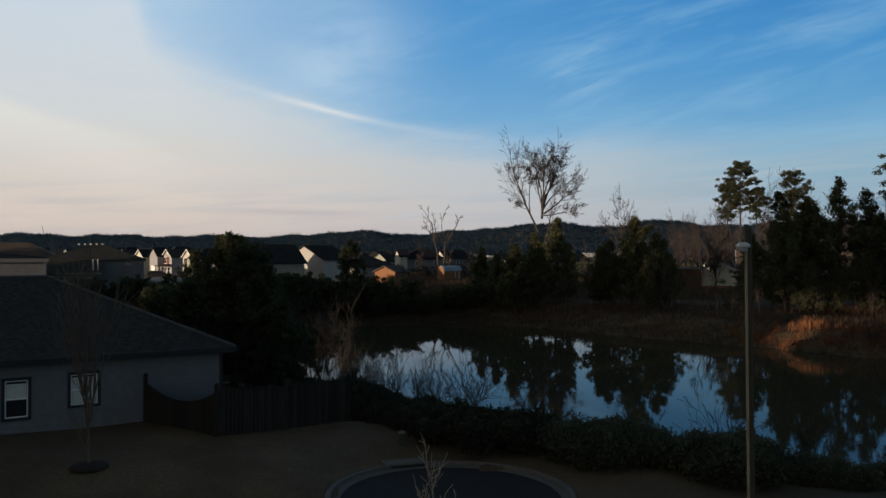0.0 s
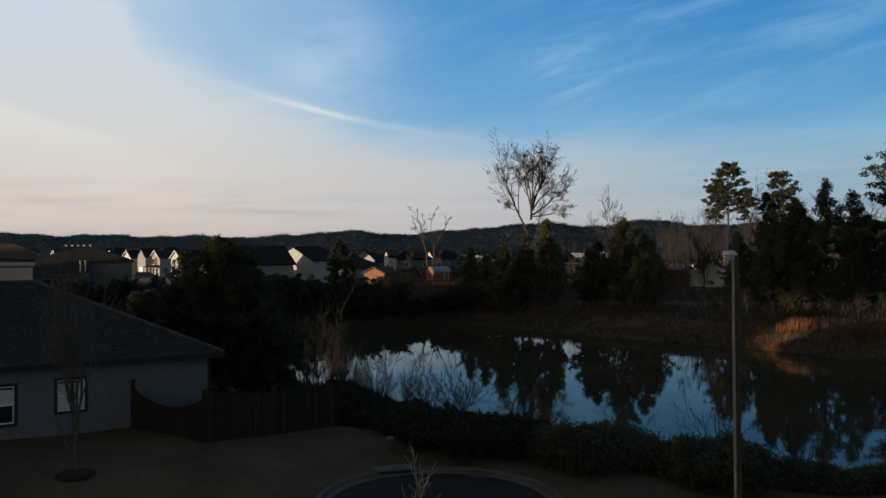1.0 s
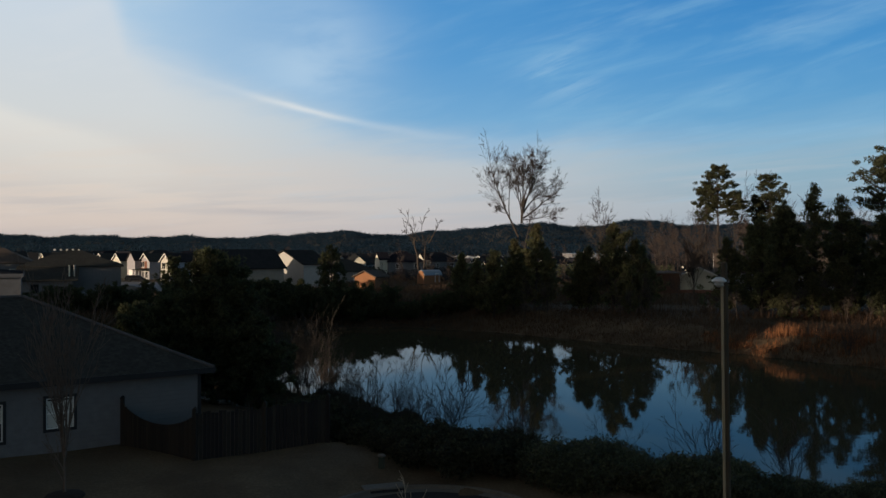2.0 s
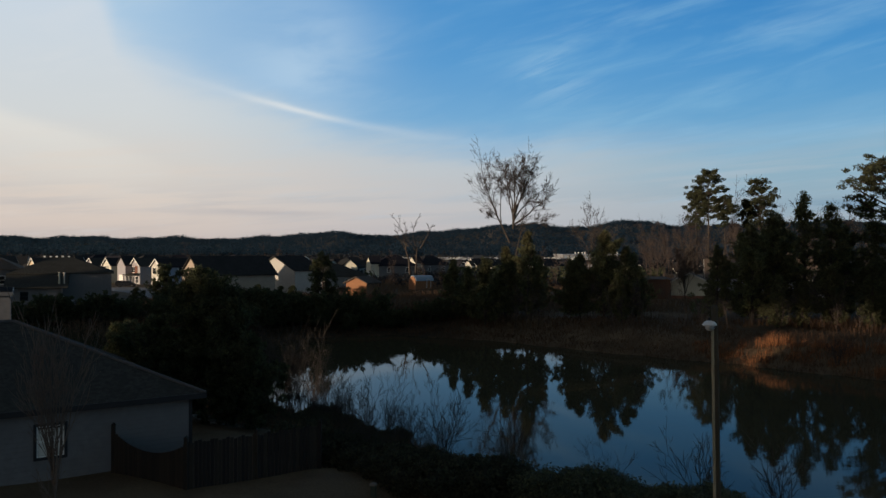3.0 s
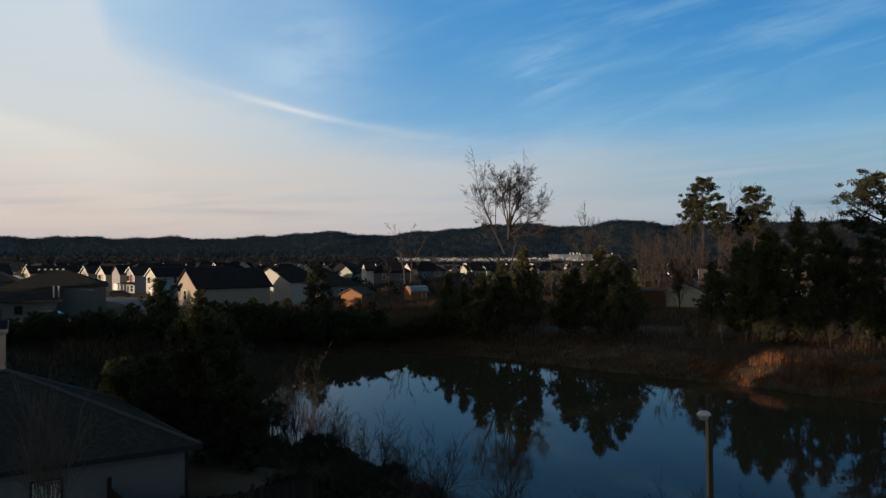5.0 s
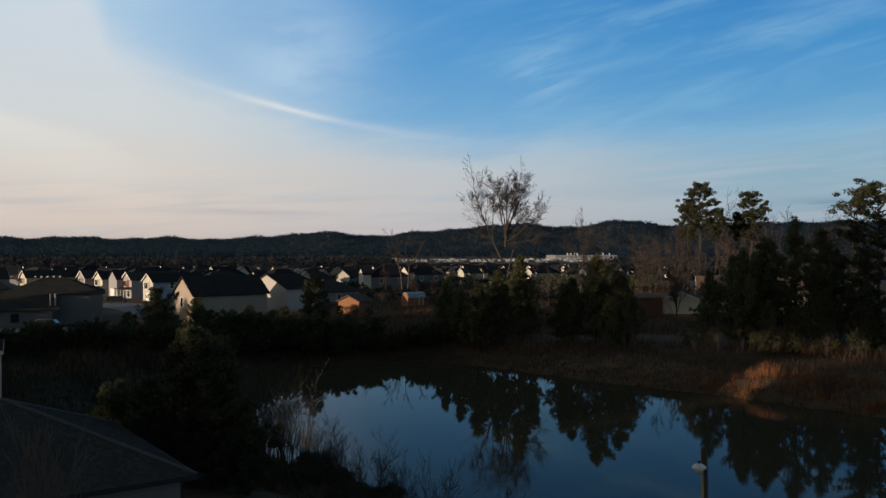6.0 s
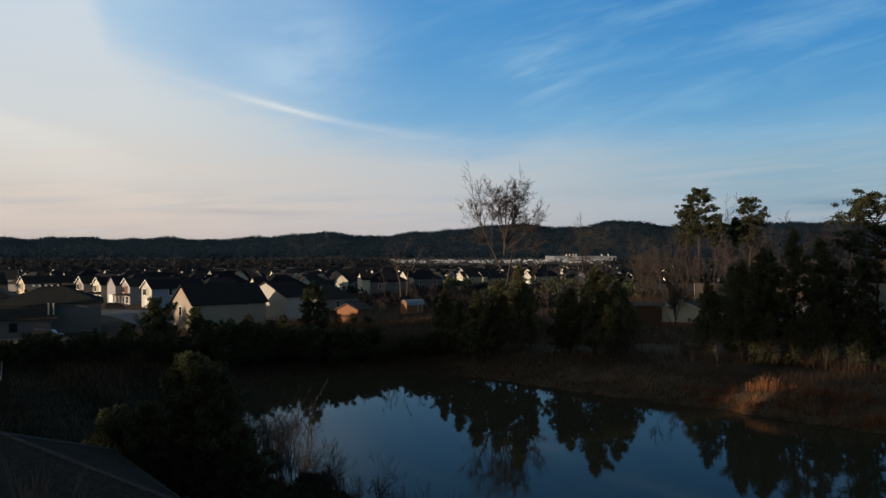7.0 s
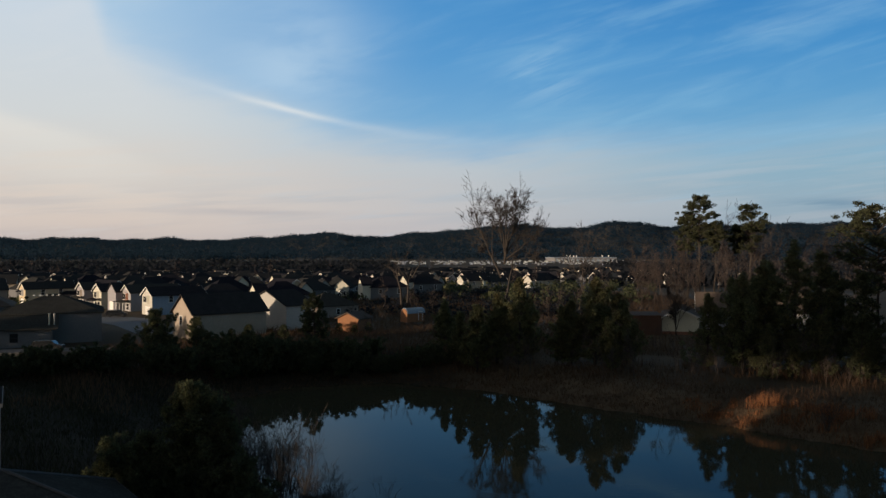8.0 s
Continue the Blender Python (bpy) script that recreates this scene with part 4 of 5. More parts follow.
# evergreen bushes and thicket on the slope
bush = [shrub("holly_bush", "large rounded dark holly bush above the pond", x, y, h, r, s, per=170, n=130, group="rounded bushes above the pond")
        for x, y, h, r, s in ((6.4, 30.0, 1.1, 2.2, 131), (9.6, 27.4, 1.05, 1.9, 132))]
for i, x, y, k, a in ((1, 12.6, 27.2, 0.72, 50), (1, 15.6, 27.6, 0.75, 120), (0, 19.2, 27.6, 0.66, 200), (1, 8.2, 31.4, 0.7, 70), (1, 11.6, 29.6, 0.66, 20)):
    plant(bush[i], x, y, k, a)
thick = [shrub("thicket_shrub", "dense dark thicket shrub on the bank", x, y, h, r, s, per=80, n=64, blade=0.15, material=HEDGE, group="thicket on the near bank")
         for x, y, h, r, s in ((-4.6, 38.2, 1.5, 1.6, 141), (-0.6, 36.0, 1.15, 1.5, 142), (2.4, 33.8, 0.8, 1.4, 143))]
for i in range(46):
    f = rng.uniform()
    x = -9.5 + 11.8 * f + rng.normal() * 0.5
    y = 39.5 - 5.0 * f ** 1.2 + rng.uniform(-1.2, 5.0 - 2.0 * f)
    if x < -4.2 and y > 37.2:
        continue
    if y < 35.6 - 0.55 * x - 3.2 * (x < -5) and y < 36.5 and x < -3.4:
        continue
    plant(thick[0 if x < -4 else 1 if x < 0 else 2], x, y, rng.uniform(0.65, 1.0), rng.uniform(0, 360))
for x, y, k in ((0.6, 32.6, 0.95), (1.8, 31.6, 1.0), (2.9, 31.4, 0.95), (2.6, 32.8, 1.05), (1.0, 33.8, 1.0), (-0.3, 33.8, 0.9), (3.8, 32.4, 0.95), (3.4, 33.6, 1.0)):
    plant(thick[1], x, y, k, 100 * x)
for i in range(26):
    f = rng.uniform()
    x, y = -9.5 + 9 * f + rng.normal(), 58 - 12 * f + rng.normal() * 2.2
    plant(thick[i % 3], x, y, rng.uniform(0.5, 0.9), rng.uniform(0, 360))


# reeds, dry grass and undergrowth
def bank_grass():
    g = np.random.default_rng(7)
    x, y = scatter(g, 240000, -34, 70, 60, 135, lambda x, y: (shore(x, y) > -0.4) & (shore(x, y) < 16) & (y > 66) & ((x > -14) | (y > 100)))
    k = g.uniform(0, 1, len(x)) < np.exp(-shore(x, y) / 7)
    x, y = x[k], y[k]
    stuff("bank_grass", "dry brown grass along the far bank", "grass", blades(g, x, y, land(x, y) - 0.05, 0.5, 0.09, 0.35), 3, BRUSH)
    x, y = scatter(g, 90000, -28, 28, 31, 74, lambda x, y: (shore(x, y) > 0.0) & (shore(x, y) < 9) & (y < 74))
    stuff("bank_weeds", "dark dry weeds on the near bank", "weeds", blades(g, x, y, land(x, y) - 0.05, 0.8, 0.035, 0.22), 3, BRUSH)


def reed_bed():
    g = np.random.default_rng(8)
    xs, ys, hs = [], [], []
    for x0, y0, x1, y1, wide, count, tall in ((36.6, 91.0, 41.6, 86.4, 0.8, 20, 1.15), (41.5, 84.6, 51, 77.5, 1.2, 36, 1.0), (43.6, 77.6, 50, 70.5, 0.8, 30, 0.9), (31.5, 92.0, 44, 79.6, 1.4, 60, 0.55)):
        for i in range(count):
            f = g.uniform()
            cx, cy = x0 + (x1 - x0) * f + g.normal() * wide * 0.5, y0 + (y1 - y0) * f + g.normal() * wide
            n = int(g.uniform(14, 70))
            xs.append(cx + g.normal(size=n) * 0.3), ys.append(cy + g.normal(size=n) * 0.3), hs.append(np.full(n, tall * g.uniform(0.6, 1.25)))
    x, y, h = np.concatenate(xs), np.concatenate(ys), np.concatenate(hs)
    stuff("reed_bed", "tall orange-brown dry reeds in low sunlight", "reeds", blades(g, x, y, land(x, y) - 0.05, h, 0.06, 0.10), 3, REED)
    x, y = scatter(g, 5000, -21, -5, 84, 99, lambda x, y: (shore(x, y) > -6) & (np.hypot((x + 13) / 7, (y - 92) / 6) < 1))
    stuff("reed_bed", "brown dry reeds standing in shallow water", "reeds", blades(g, x, y, np.maximum(land(x, y), -0.5), 2.5, 0.04, 0.08), 3, TWIG)


def undergrowth():
    g = np.random.default_rng(9)
    x, y = scatter(g, 52000, -48, 80, 88, 175, lambda x, y: (shore(x, y) > 5) & (shore(x, y) < 42) & (np.sin(x * 0.35 + 2 * np.sin(y * 0.2)) + np.sin(y * 0.3) > -0.9) & ~((np.abs(x - 47) < 5) & (y > 112)) & (x > -40 - 0.5 * (y - 88)))
    n = len(x)
    tall = 1.6 + 1.4 * np.sin(x * 0.21) * np.sin(y * 0.17)
    stuff("undergrowth", "leafless brown undergrowth below the trees", "brush", blades(g, x, y, land(x, y) - 0.05, 0.5 * np.maximum(0.7, tall) + 0.3, 0.09, 0.3), 3, BRUSH)


def field_grass():
    g = np.random.default_rng(10)
    x, y = scatter(g, 70000, -70, -9, 52, 125, lambda x, y: (shore(x, y) > 1.0) & (x > -0.62 * y - 6))
    stuff("field_grass", "rough grass on the shaded field, shade put into its colour", "grass", blades(g, x, y, land(x, y) - 0.05, 0.5 + 0.4 * np.sin(x * 0.3 + y * 0.2) ** 2, 0.07, 0.35), 3, SHADE_GRASS)


bank_grass()
field_grass()
reed_bed()
undergrowth()


# far woods on the hills
def far_woods():
    g = np.random.default_rng(12)

    def crowns(n, r0, r1, u0, u1, size, per, blade, name, label, material, flat=0.8, lift=0.6):
        r = np.sqrt(g.uniform(r0 ** 2, r1 ** 2, n))
        u = np.arctan(g.uniform(u0, u1, n))
        x, y = r * np.sin(u), r * np.cos(u)
        s = size * g.uniform(0.6, 1.35, n)
        c = np.stack([x, y, land(x, y) + s * lift], 1)
        stuff(name, label, "woods", leaves(g, c, s, per, blade, flat, 0.8, 0.3), 4, material)

    crowns(8500, 1650, 4200, -0.62, 0.66, 12.5, 46, 3.2, "far_woods", "dark wooded hills on the horizon, haze in their colour", HAZED_WOOD)
    crowns(3200, 3600, 4050, -0.62, 0.66, 8.0, 16, 4.5, "far_woods", "trees along the crest of the hills, haze in their colour", HAZED_WOOD, 1.3)
    crowns(2400, 660, 1130, -0.62, -0.02, 5.0, 12, 3.6, "bare_woods", "leafless brown woods beyond the estate, hazed blue-grey in colour", BAREWOOD, 0.9)
    crowns(1300, 380, 1100, 0.24, 0.62, 4.5, 14, 3.0, "bare_woods", "leafless brown woods beyond the pines, hazed blue-grey in colour", BAREWOOD, 1.2)
    crowns(2000, 225, 720, -0.6, 0.3, 2.0, 26, 1.1, "garden_shrubs", "dark garden trees and hedges between estate houses", NEEDLE)
    crowns(420, 185, 300, -0.10, 0.24, 1.5, 40, 0.55, "field_brush", "dark brown brush on open ground", BAREWOOD)
    x, y = scatter(g, 60000, -30, 85, 125, 300, lambda x, y: (np.abs(x) < 0.6 * y) & ~((x > 40) & (x < 78) & (y > 144) & (y < 174)))
    stuff("tall_grass", "dry brown grass and brush on open ground", "grass", blades(g, x, y, land(x, y) - 0.05, 1.1, 0.12, 0.3), 3, BRUSH)


far_woods()

# ---- houses ----
def gable_roof(w, d, z, rise, over=0.4, thick=0.18):
    """Two sloping slabs, ridge along x."""
    h = d / 2 + over
    drop = rise / (d / 2) * over
    line = [(-h, z - drop), (0, z + rise), (h, z - drop), (h, z - drop + thick), (0, z + rise + thick), (-h, z - drop + thick)]
    return prism(line, "x", -w / 2 - over, w / 2 + over)


def hip_roof(w, d, z, rise, over=0.4, thick=0.16, hip=None):
    hip = d / 2 if hip is None else hip
    a, b = w / 2 + over, d / 2 + over
    k = max(0.05, w / 2 - hip)
    bm = bmesh.new()
    lo = [bm.verts.new(p) for p in ((-a, -b, z), (a, -b, z), (a, b, z), (-a, b, z))]
    up = [bm.verts.new((v.co.x, v.co.y, z + thick)) for v in lo]
    r0, r1 = bm.verts.new((-k, 0, z + rise + thick)), bm.verts.new((k, 0, z + rise + thick))
    bm.faces.new(lo)
    for i in range(4):
        bm.faces.new((lo[i], lo[(i + 1) % 4], up[(i + 1) % 4], up[i]))
    bm.faces.new((up[0], up[1], r1, r0)), bm.faces.new((up[2], up[3], r0, r1))
    bm.faces.new((up[1], up[2], r1)), bm.faces.new((up[3], up[0], r0))
    return bm


def wall_body(w, d, z, rise, gable=True):
    if not gable:
        return boxes((-w / 2, w / 2, -d / 2, d / 2, -0.8, z))
    return prism([(-d / 2, -0.8), (d / 2, -0.8), (d / 2, z), (0, z + rise - 0.02), (-d / 2, z)], "x", -w / 2, w / 2)


SIDES = {"front": (0, -1, 0), "back": (180, 1, 0), "left": (-90, 0, -1), "right": (90, 0, 1)}


def on_wall(side, along, z, w, d):
    """A pose on a wall: x along it, -y outwards."""
    turn, fy, fx = SIDES[side]
    if fy:
        return pose(along, fy * d / 2, z, 0, 0, turn)
    return pose(fx * w / 2, along, z, 0, 0, turn)


def window_on(parent, m, w, h, frame_mat=None, bar=True, tag="window"):
    fm = frame_mat or TRIM
    win = part(tag, bm_mesh(tag, boxes((-w / 2 - 0.1, w / 2 + 0.1, -0.05, 0.0, -h / 2 - 0.12, -h / 2), (-w / 2 - 0.1, w / 2 + 0.1, -0.05, 0.0, h / 2, h / 2 + 0.12),
                                       (-w / 2 - 0.1, -w / 2, -0.05, 0.0, -h / 2, h / 2), (w / 2, w / 2 + 0.1, -0.05, 0.0, -h / 2, h / 2),
                                       *([(-w / 2, w / 2, -0.045, -0.005, -0.03, 0.03)] if bar else [])), fm), parent, at=m)
    part("pane", bm_mesh("pane", boxes((-w / 2, w / 2, -0.02, -0.004, -h / 2, h / 2)), GLASS), win)
    return win


def door_on(parent, m, w, h, material, tag="door", panels=3):
    specs = [(-w / 2, w / 2, -0.03, 0.0, 0, h)]
    for i in range(panels):
        z0 = h * i / panels + 0.06
        specs.append((-w / 2 + 0.1, w / 2 - 0.1, -0.05, -0.03, z0, h * (i + 1) / panels - 0.06))
    dr = part(tag, bm_mesh(tag, boxes(*specs), material), parent, at=m)
    part("door_frame", bm_mesh("door_frame", boxes((-w / 2 - 0.1, -w / 2, -0.04, 0, 0, h + 0.1), (w / 2, w / 2 + 0.1, -0.04, 0, 0, h + 0.1), (-w / 2, w / 2, -0.04, 0, h, h + 0.1)), TRIM), dr)
    return dr


def house(label, x, y, yaw, w, d, wall, rise, walls, roof=None, windows=(), doors=(), gable=True, group="", z=None, category="house", over=0.4, fascia=True, vents=True):
    """windows: side, along, height of the middle, width, height. doors: side, along, width, height, material."""
    t = thing("house", label, category, pose(x, y, ground_z(x, y) if z is None else z, 0, 0, yaw), group)
    part("wall", bm_mesh("wall", wall_body(w, d, wall, rise, gable), walls), t)
    roof = roof or SHINGLE
    part("roof", bm_mesh("roof", gable_roof(w, d, wall, rise, over) if gable else hip_roof(w, d, wall, rise, over), roof), t)
    if gable and fascia:
        h, k = d / 2 + over, rise / (d / 2) * over
        for sx in (-1, 1):
            xx = sx * (w / 2 + over)
            line = [(-h, wall - k - 0.08), (0, wall + rise - 0.08), (h, wall - k - 0.08), (h, wall - k + 0.16), (0, wall + rise + 0.17), (-h, wall - k + 0.16)]
            part("fascia", bm_mesh("fascia", prism(line, "x", xx, xx + sx * 0.04), TRIM), t)
    for side, along, zz, ww, hh in windows:
        window_on(t, on_wall(side, along, zz, w, d), ww, hh)
    for side, along, ww, hh, mm in doors:
        door_on(t, on_wall(side, along, 0.0, w, d), ww, hh, mm, "garage_door" if ww > 1.6 else "door", 4 if ww > 1.6 else 3)
    if gable and vents:
        for side in ("left", "right"):
            part("gable_vent", bm_mesh("gable_vent", boxes((-0.25, 0.25, -0.04, 0, -0.35, 0.35)), TRIM), t, at=on_wall(side, 0, wall + rise * 0.55, w, d))
    return t


def near_house():
    """The single-storey house with a hipped roof beside the lawn."""
    cx, cy, turn = -9.05, 36.7, 33.5
    w, d, h, rise = 21.0, 12.0, 2.65, 2.9
    z = 3.0
    m = pose(cx, cy, z, 0, 0, turn) @ pose(-w / 2, d / 2, 0)
    t = thing("house", "single-storey house with pale siding and dark hipped roof", "house", m)
    # front wall with two openings, the other walls plain
    ox = w / 2
    wins = [(ox - 7.95, 0.80, 0.58, 2.0), (ox - 5.55, 1.0, 0.86, 2.06)]
    xs = sorted([-w / 2, w / 2] + [c + s * ww / 2 for c, ww, _, _ in wins for s in (-1, 1)])
    specs = []
    for a, b in zip(xs, xs[1:]):
        hole = [(z0, z1) for c, ww, z0, z1 in wins if abs((a + b) / 2 - c) < ww / 2]
        if hole:
            specs += [(a, b, -d / 2, -d / 2 + 0.2, -0.7, hole[0][0]), (a, b, -d / 2, -d / 2 + 0.2, hole[0][1], h)]
        else:
            specs.append((a, b, -d / 2, -d / 2 + 0.2, -0.7, h))
    specs += [(-w / 2, -w / 2 + 0.2, -d / 2 + 0.2, d / 2, -0.7, h), (w / 2 - 0.2, w / 2, -d / 2 + 0.2, d / 2, -0.7, h), (-w / 2 + 0.2, w / 2 - 0.2, d / 2 - 0.2, d / 2, -0.7, h)]
    part("wall", bm_mesh("wall", boxes(*specs), GREY_SIDING), t)
    part("roof", bm_mesh("roof", hip_roof(w, d, h, rise, 0.45), SHINGLE), t)
    part("eave_board", bm_mesh("eave_board", boxes((-w / 2 - 0.5, w / 2 + 0.5, -d / 2 - 0.5, -d / 2 - 0.45, h - 0.06, h + 0.17), (w / 2 + 0.45, w / 2 + 0.5, -d / 2 - 0.45, d / 2 + 0.5, h - 0.06, h + 0.17)), DARK_TRIM), t)
    part("corner_board", bm_mesh("corner_board", boxes((w / 2 - 0.12, w / 2 + 0.03, -d / 2 - 0.03, -d / 2 + 0.12, -0.7, h)), DARK_TRIM), t)
    # ridge and hip caps
    caps = []
    a, b, k = w / 2 + 0.45, d / 2 + 0.45, w / 2 - d / 2
    for p, q in (((a, -b, h + 0.17), (k, 0, h + rise + 0.17)), ((a, b, h + 0.17), (k, 0, h + rise + 0.17)), ((-k, 0, h + rise + 0.17), (k, 0, h + rise + 0.17)), ((-a, -b, h + 0.17), (-k, 0, h + rise + 0.17))):
        caps.append((np.array(p, float), 0.09, np.array(q, float), 0.09))
    cap_mat = mat("cap_shingles", (0.075, 0.075, 0.08), 0.9, 1, 8, 0.25, 0.2)
    for row in caps:
        part("ridge_cap", fast_mesh("ridge_cap", tubes([row], 6), 4, cap_mat), t, "paler cap shingles")
    # lap siding on the seen wall
    for i in range(14):
        z0 = i * 0.19 + 0.02
        runs = []
        for a, b in zip(xs, xs[1:]):
            if not any(abs((a + b) / 2 - c) < ww / 2 and z0 < z1 + 0.1 and z0 + 0.19 > z0_ - 0.1 for c, ww, z0_, z1 in wins):
                runs.append((a, b - 0.002, -d / 2 - 0.018, -d / 2 - 0.002, z0, z0 + 0.183))
        part("siding_board", bm_mesh("siding_board", boxes(*runs), GREY_SIDING), t)
    for i, (c, ww, z0, z1) in enumerate(wins):
        mw = pose(c, -d / 2, (z0 + z1) / 2)
        hh = z1 - z0
        win = part("window", bm_mesh("window", boxes((-ww / 2 - 0.11, ww / 2 + 0.11, -0.06, -0.02, -hh / 2 - 0.11, -hh / 2), (-ww / 2 - 0.11, ww / 2 + 0.11, -0.06, -0.02, hh / 2, hh / 2 + 0.11),
                                                     (-ww / 2 - 0.11, -ww / 2, -0.06, -0.02, -hh / 2, hh / 2), (ww / 2, ww / 2 + 0.11, -0.06, -0.02, -hh / 2, hh / 2)), DARK_TRIM), t, "dark trim boards", at=mw)
        part("sash", bm_mesh("sash", boxes((-ww / 2, -ww / 2 + 0.05, 0, 0.05, -hh / 2, hh / 2), (ww / 2 - 0.05, ww / 2, 0, 0.05, -hh / 2, hh / 2), (-ww / 2 + 0.05, ww / 2 - 0.05, 0, 0.05, hh / 2 - 0.05, hh / 2),
                                           (-ww / 2 + 0.05, ww / 2 - 0.05, 0, 0.05, -hh / 2, -hh / 2 + 0.05), (-ww / 2 + 0.05, ww / 2 - 0.05, 0.0, 0.05, -0.03, 0.03)), TRIM), win, "white sash")
        part("pane", bm_mesh("pane", boxes((-ww / 2 + 0.05, ww / 2 - 0.05, 0.02, 0.03, -hh / 2 + 0.05, -0.03)), GLASS), win)
        part("pane", bm_mesh("pane", boxes((-ww / 2 + 0.05, ww / 2 - 0.05, 0.02, 0.03, 0.03, hh / 2 - 0.05)), GLASS), win)
        lo = 0.0 if i == 0 else -hh / 2 + 0.06
        n = int((hh / 2 - 0.06 - lo) / 0.05)
        edge = [(0.008 + 0.012 * (j % 2), lo + 0.025 * j) for j in range(2 * n)]
        part("blind", bm_mesh("blind", prism(edge + [(0.036, lo + 0.05 * n), (0.036, lo)], "x", -ww / 2 + 0.06, ww / 2 - 0.06), BLIND), win, "drawn pale blind")
    return t


near_house()


def corner_house():
    """Two-storey neighbour whose corner shows behind the hipped roof."""
    t = house("tall neighbouring house with pale blue-grey siding", -29.1, 52.3, 25, 9, 7, 6.2, 0.45, GREY_SIDING, SHINGLE, z=3.0, over=0.12, gable=False,
              windows=(("front", -1.6, 4.8, 0.9, 1.4), ("front", 1.6, 1.8, 0.9, 1.4)))
    part("eave_board", bm_mesh("eave_board", boxes((-4.66, 4.66, -3.66, -3.62, 6.15, 6.38), (4.62, 4.66, -3.62, 3.66, 6.15, 6.38)), GREY_SIDING), t)
    part("corner_board", bm_mesh("corner_board", boxes((4.40, 4.53, -3.53, -3.40, -0.7, 6.19)), GREY_SIDING), t)


corner_house()

GROUP = "houses of the estate beyond the pond"
house("two-storey house with sunlit pale gable and dark roof", -32.6, 150.2, 41, 14.2, 7.6, 4.7, 3.0, TAN_SIDING, group=GROUP, z=2.9,
      windows=(("left", 0.6, 3.3, 0.8, 1.5),), fascia=False, vents=False)
house("pale house with broad gable wall and dark roof", -24.0, 163.3, 44, 6.2, 12.6, 4.1, 2.5, SIDING, group=GROUP, z=3.9, fascia=False, vents=False)


def dark_house():
    """Broad hipped house: a low front roof over a porch, a pale taller wall beside it."""
    w, d, h, rise = 15.4, 14.0, 4.8, 2.85
    t = house("large dark house with broad hipped roof and pale wing", -60.3, 146.9, 20, w, d, h, rise, GREY_SIDING, gable=False, group=GROUP, z=3.0)
    low_roof = [(-11.3, 2.62), (-6.9, 4.75), (-6.9, 4.95), (-11.3, 2.82)]
    part("porch_roof", bm_mesh("porch_roof", prism(low_roof, "x", -8.1, 1.2), SHINGLE), t, "low dark roof slope")
    part("front_wall", bm_mesh("front_wall", prism([(-10.6, -0.8), (-7.0, -0.8), (-7.0, 4.65), (-10.6, 2.9)], "x", -7.6, 0.2), GREY_SIDING), t)
    window_on(t, pose(-5.2, -10.6, 1.4), 1.0, 1.2, DARK_TRIM)
    for k in (0.35, 1.1):
        part("chimney_pipe", bm_mesh("chimney_pipe", lathe([(0.12, 2.9), (0.12, 5.0), (0.17, 5.02), (0.17, 5.15)], 10), SIDING), t, "pale pipe", at=pose(k - 0.5, -10.2, 0))
    for i in range(5):
        part("roof_vent", bm_mesh("roof_vent", boxes((-0.16, 0.16, -0.16, 0.16, 0, 0.24), bevel=0.03), TRIM), t, at=pose(-2.9 + 0.95 * i, -0.6, h + rise - 0.15))


dark_house()
house("neighbouring house with brown hipped roof and pale walls", -80.4, 156.5, 20, 16, 10, 5.0, 2.7, GREY_SIDING, BROWN_SHINGLE, gable=False, group=GROUP, z=3.1, windows=(("front", 5.0, 3.2, 0.9, 1.4), ("front", 1.0, 3.2, 0.9, 1.4)))


